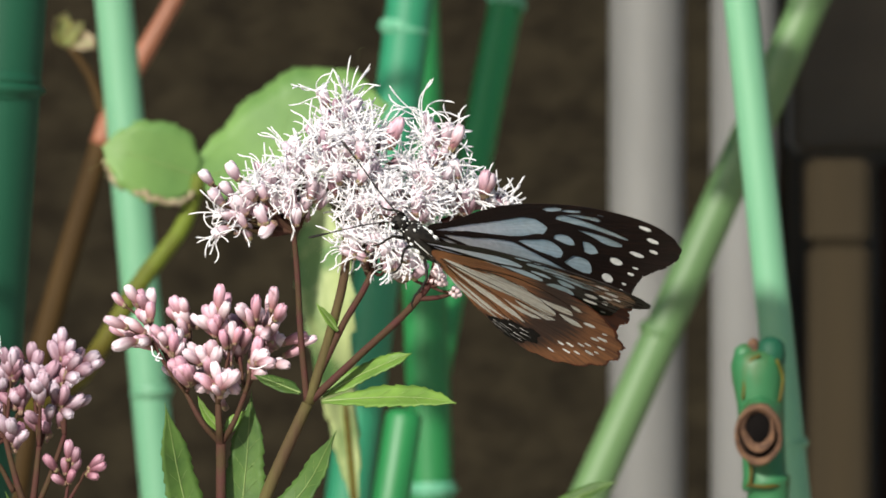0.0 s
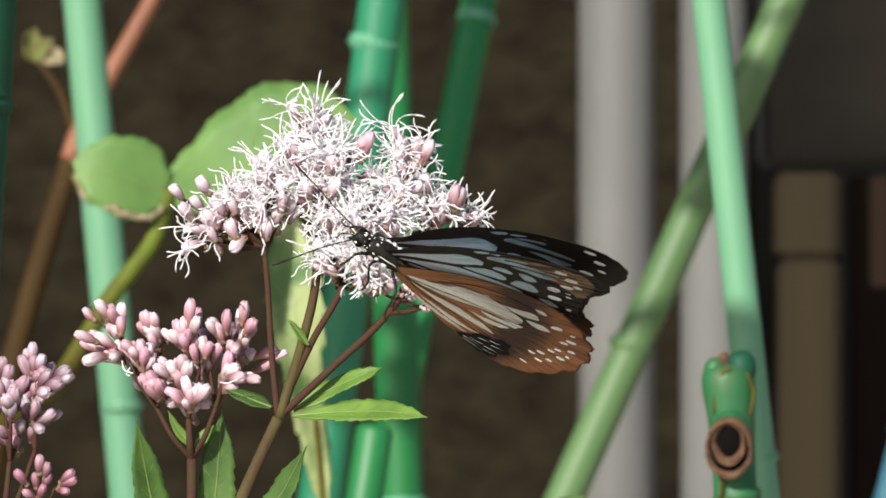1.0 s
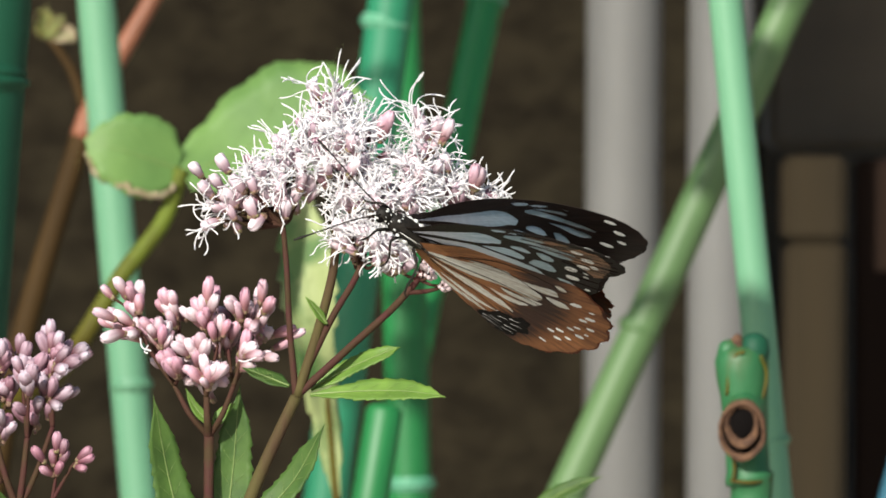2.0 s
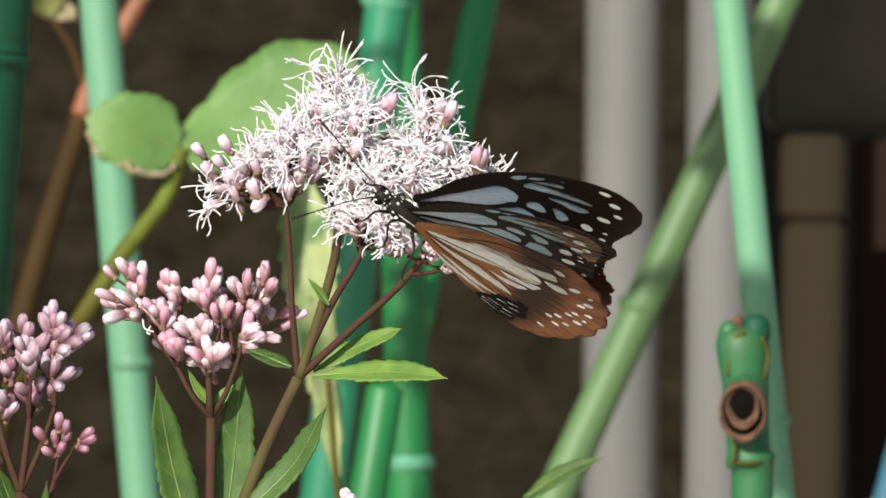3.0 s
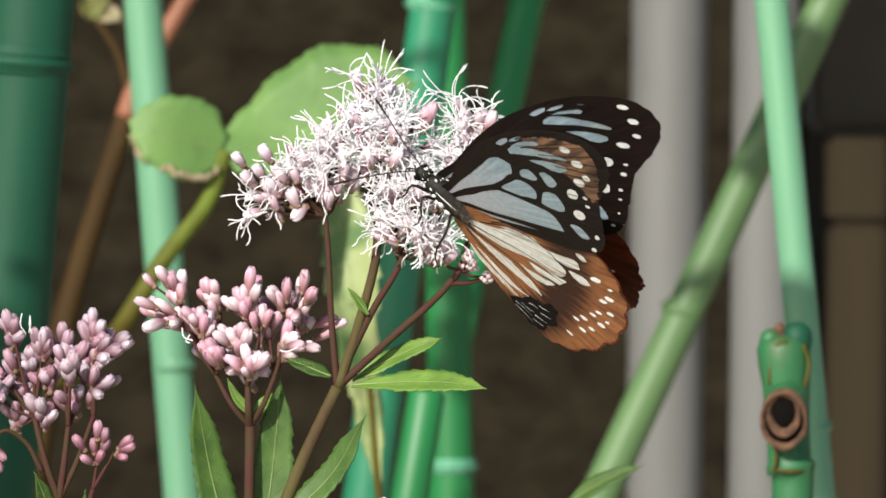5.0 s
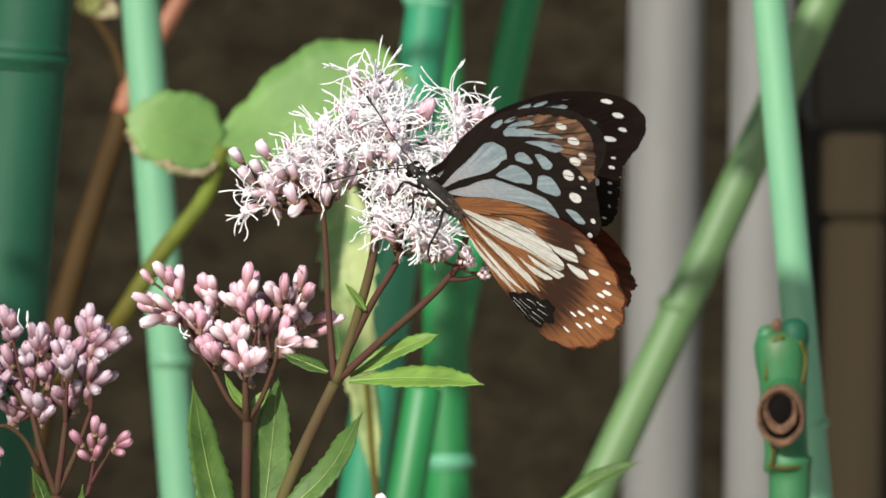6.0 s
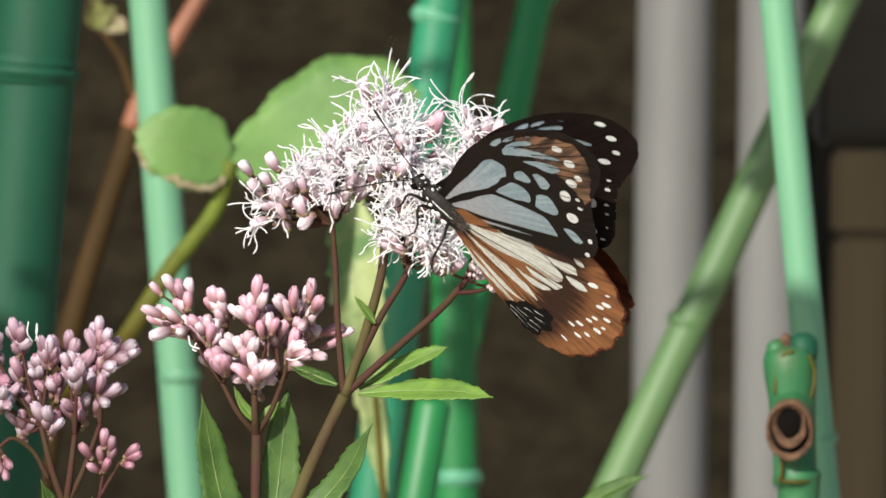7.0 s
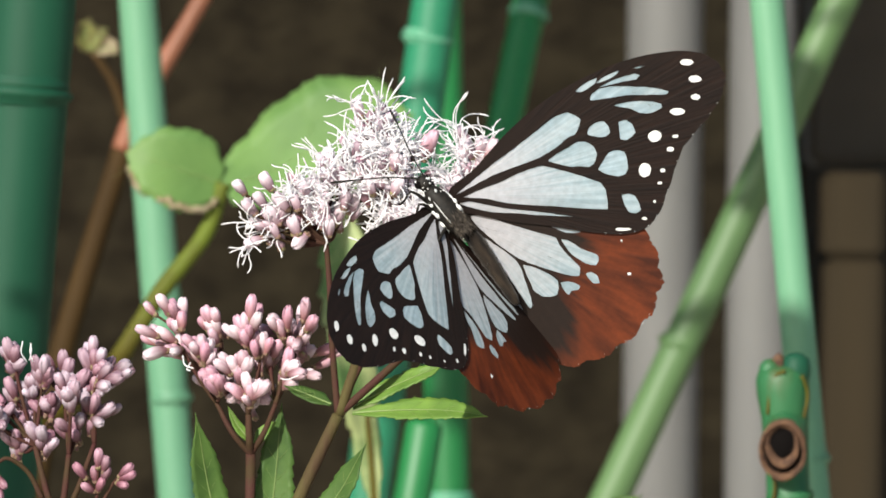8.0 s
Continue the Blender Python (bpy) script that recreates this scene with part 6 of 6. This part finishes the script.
RIGHT_HIND = [
    (0, 3.23, -3.18, 0.02, -52.2, -75.7, 51.6), (0.2, 4.48, -3.66, 1.18, -11.9, -57.7, 7.7), (0.3, 4.44, -4.16, 1.37, -9.9, -45.8, 4.9),
    (0.4, 4.45, -4.36, 1.41, -8.4, -40.8, 3.8), (0.5, 4.55, -4.01, 1.21, -13.9, -55.6, 9.1), (0.6, 3.17, -3.2, -0.39, -22.5, -80.5, 21.5),
    (0.7, 3.49, -3.06, -0.27, -47.7, -83.2, 46.1), (0.8, 3.97, -2.76, -0.03, -103.3, -83.3, 101.6), (1, 3.83, -2.91, 0.1, -103.4, -81.4, 99.2),
    (1.5, 4.13, -2.93, -0, -110.6, -80.4, 105.1), (2.8, 3.97, -2.68, 1.17, -75.9, -80.6, 68.5), (3, 4, -2.66, 1.15, -75, -80.8, 68),
    (3.5, 4.05, -2.6, 1.1, -72.6, -81.3, 66.8), (4, 3.76, -2.19, 0.92, -58, -81.4, 53.2), (4.1, 4.17, -2.69, 0.83, -13.3, -73.8, 11.5),
    (4.2, 4.78, -3.43, 0.71, 0.7, -58, 1.6), (4.3, 4.15, -3.57, 0.85, -3.5, -36.3, 3.1), (4.4, 3.12, -2.72, 0.54, -7.3, -29.1, 2.4),
    (4.5, 2.78, -2.35, 0.31, -6.8, -26.7, 2.6), (4.6, 2.78, -2.35, 0.32, -7, -26.7, 2.8), (4.7, 2.78, -2.34, 0.32, -7.2, -26.7, 2.9),
    (4.8, 3.48, -2.73, 0.44, -2.4, -31.1, 3.5), (4.9, 5.3, -3.25, 0.27, 11.3, -57.2, -0.8), (5, 2.84, -1.35, 0.99, 28.2, -72.5, -29.2),
    (5.2, 2.44, -1.87, 0.15, 32.8, -72.8, -32.3), (6.3, 2.42, -1.9, 0.11, 35.9, -72.1, -35.9), (6.5, 2.41, -1.9, 0.1, 36.4, -71.9, -36.5),
    (7, 2.29, -1.6, 0.23, 41.5, -76.1, -41.8), (7.5, 2.05, -1.66, -0.49, 38.4, -75.7, -37.6), (7.6, 3.11, -2.05, -0.3, 25.7, -70.8, -20.4),
    (7.7, 4.36, -2.41, -0.04, 18.1, -64.6, -7.3), (7.8, 4.39, -3.17, -0.05, 7.2, -50.4, 2), (7.9, 2.56, -3.77, -0.25, -1.8, -39.7, 0.8),
    (8, 2.74, -3.64, -0.29, -0.8, -40.3, 2.7),
]
LEFT_FORE = [
    (0, -0.29, -0.21, 0.78, -2.8, 83.6, 7.5), (0.2, -0.68, -0.76, 0.84, -3.7, 60.4, 4.2), (0.3, -0.82, -0.31, 0.5, -0.6, 53.6, 6.9),
    (0.4, -0.92, -0, 0.29, 1.8, 49, 9), (0.5, -1, -0.51, 0.53, 2.4, 63.3, 9.2), (0.6, 0.42, -0.83, 1.32, 28.2, 79.3, 33.1),
    (0.7, 0.09, -0.76, 1.15, 0.2, 84.7, 6.6), (0.8, -0.06, -0.08, 0.68, -17.6, 86.3, -14.6), (1, -0.06, -0.08, 0.68, -17.6, 86.3, -14.6),
    (1.5, -0.55, -0.11, 0.51, -28.9, 85.7, -26.1), (2.8, 0.24, -0.17, 0.88, -34.7, 83.8, -31.6), (3, 0.24, -0.17, 0.88, -34.7, 83.8, -31.6),
    (3.5, 0.5, -0.38, 1.12, -29, 85.2, -24.2), (4, 0.04, -0.29, 0.88, -33.4, 86, -28.2), (4.1, 0.16, -0.85, 1.18, 12.5, 84.3, 20.3),
    (4.2, -0.18, -0.89, 0.98, 18.2, 66.6, 28.4), (4.3, -0.94, -0.11, 0.33, 12.1, 47.1, 22.3), (4.4, -1.42, -0.56, 0.22, 6.3, 29.6, 9.8),
    (4.5, -1.78, -0.97, 0.07, 6.3, 15.1, 2.1), (4.6, -1.78, -0.97, 0.07, 6.2, 15.1, 2.2), (4.7, -1.78, -0.97, 0.07, 6, 15.1, 2.2),
    (4.8, -1.45, -0.67, 0.18, 8.9, 27.2, 12.5), (4.9, -0.92, -0.79, 0.45, 27.2, 56.6, 42), (5, -0.14, -0.03, 0.69, -109.8, 86.4, -108.7),
    (5.2, 0.16, 0, 0.82, -134.9, 82.6, -134.6), (6.3, 0.17, -0.02, 0.82, -142.8, 83.3, -143), (6.5, 0.17, -0.02, 0.82, -144.4, 83.4, -144.7),
    (7, 0.15, 0.35, 0.78, -122.1, 86.7, -121.9), (7.5, 0.45, 0.52, 0.84, -120.3, 86.4, -121.4), (7.6, 0.08, 0.2, 0.77, 25.5, 83.4, 30.5),
    (7.7, -0.38, -0.29, 0.63, 29.8, 69.9, 42.3), (7.8, -0.86, -0.89, 0.45, 28, 54.5, 48.8), (7.9, -1.86, 0.4, -0.15, 0.8, 33.5, 4.5),
    (8, -2.12, 0.5, -0.28, -1.7, 29.7, -0.6),
]
LEFT_HIND = [
    (0, -1.29, -2.49, 3.48, -107, 82.4, -108.9), (0.2, -2.35, -1.61, 3.06, -3.7, 60.4, 4.2), (0.3, -1.33, -3.02, 0.92, -5.1, 53.4, 1.2),
    (0.4, -0.89, -3.57, 0.04, -4.5, 48.8, 0.3), (0.5, -2.56, -1.72, 2.81, 7.9, 62.7, 14.8), (0.6, -0.26, -3.59, 3.98, 125, 78.8, 122.3),
    (0.7, -0.07, -4.73, 2.67, 132.7, 80.9, 131.2), (0.8, -1.76, -3.53, 1.55, -121.6, 81.2, -127.6), (1, -1.76, -3.53, 1.55, -121.6, 81.2, -127.6),
    (1.5, -1.5, -4.43, -0.21, -118.6, 79.2, -125.5), (2.8, -1.54, -2.28, 3.34, -123.4, 81.5, -129.7), (3, -1.54, -2.28, 3.34, -123.4, 81.5, -129.7),
    (3.5, -1.35, -2.62, 3.57, -133.1, 81.7, -137.8), (4, -1.01, -3.69, 1.25, -138.5, 81.3, -142.1), (4.1, 0.15, -4.65, 1.93, 128.5, 79.1, 129.5),
    (4.2, -0.84, -3.27, 2.16, 32, 71.4, 39.4), (4.3, -0.56, -3.6, -0.36, 6.2, 47.9, 13.9), (4.4, -0.62, -4.47, -0.88, 2.2, 30.6, 1.2),
    (4.5, -0.73, -5.1, -1.12, 3.9, 16.7, -6.9), (4.6, -0.72, -5.1, -1.11, 3.8, 16.7, -6.9), (4.7, -0.71, -5.1, -1.1, 3.6, 16.6, -6.9),
    (4.8, -0.45, -4.52, -1.1, 5.1, 28.5, 4), (4.9, -2.18, -2.78, 2.33, 30.8, 55.1, 45.8), (5, -0.55, -3.64, -0.53, -169.6, 81.6, -174.2),
    (5.2, -0.16, -3.86, 2.12, -163.6, 79.4, -171.2), (6.3, -0.2, -3.9, 2.04, -170.2, 79.5, -178.2), (6.5, -0.2, -3.91, 2.02, -171.4, 79.4, -179.5),
    (7, -0.3, -2.76, 0.66, 166, 80.6, 162.5), (7.5, -0.06, -2.87, 0.96, -172.4, 81.4, -179.7), (7.6, -0.06, -3.01, 0.35, 84.7, 84.3, 85.3),
    (7.7, 0.34, -3.3, -1.34, 42.6, 70.5, 52.9), (7.8, -1.94, -3.07, 2.24, 31.3, 53, 52.3), (7.9, -1.93, -3.47, -0.51, -2.1, 33.7, -1.4),
    (8, -2.28, -3.56, -0.59, -4, 29.9, -6.1),
]

motions()
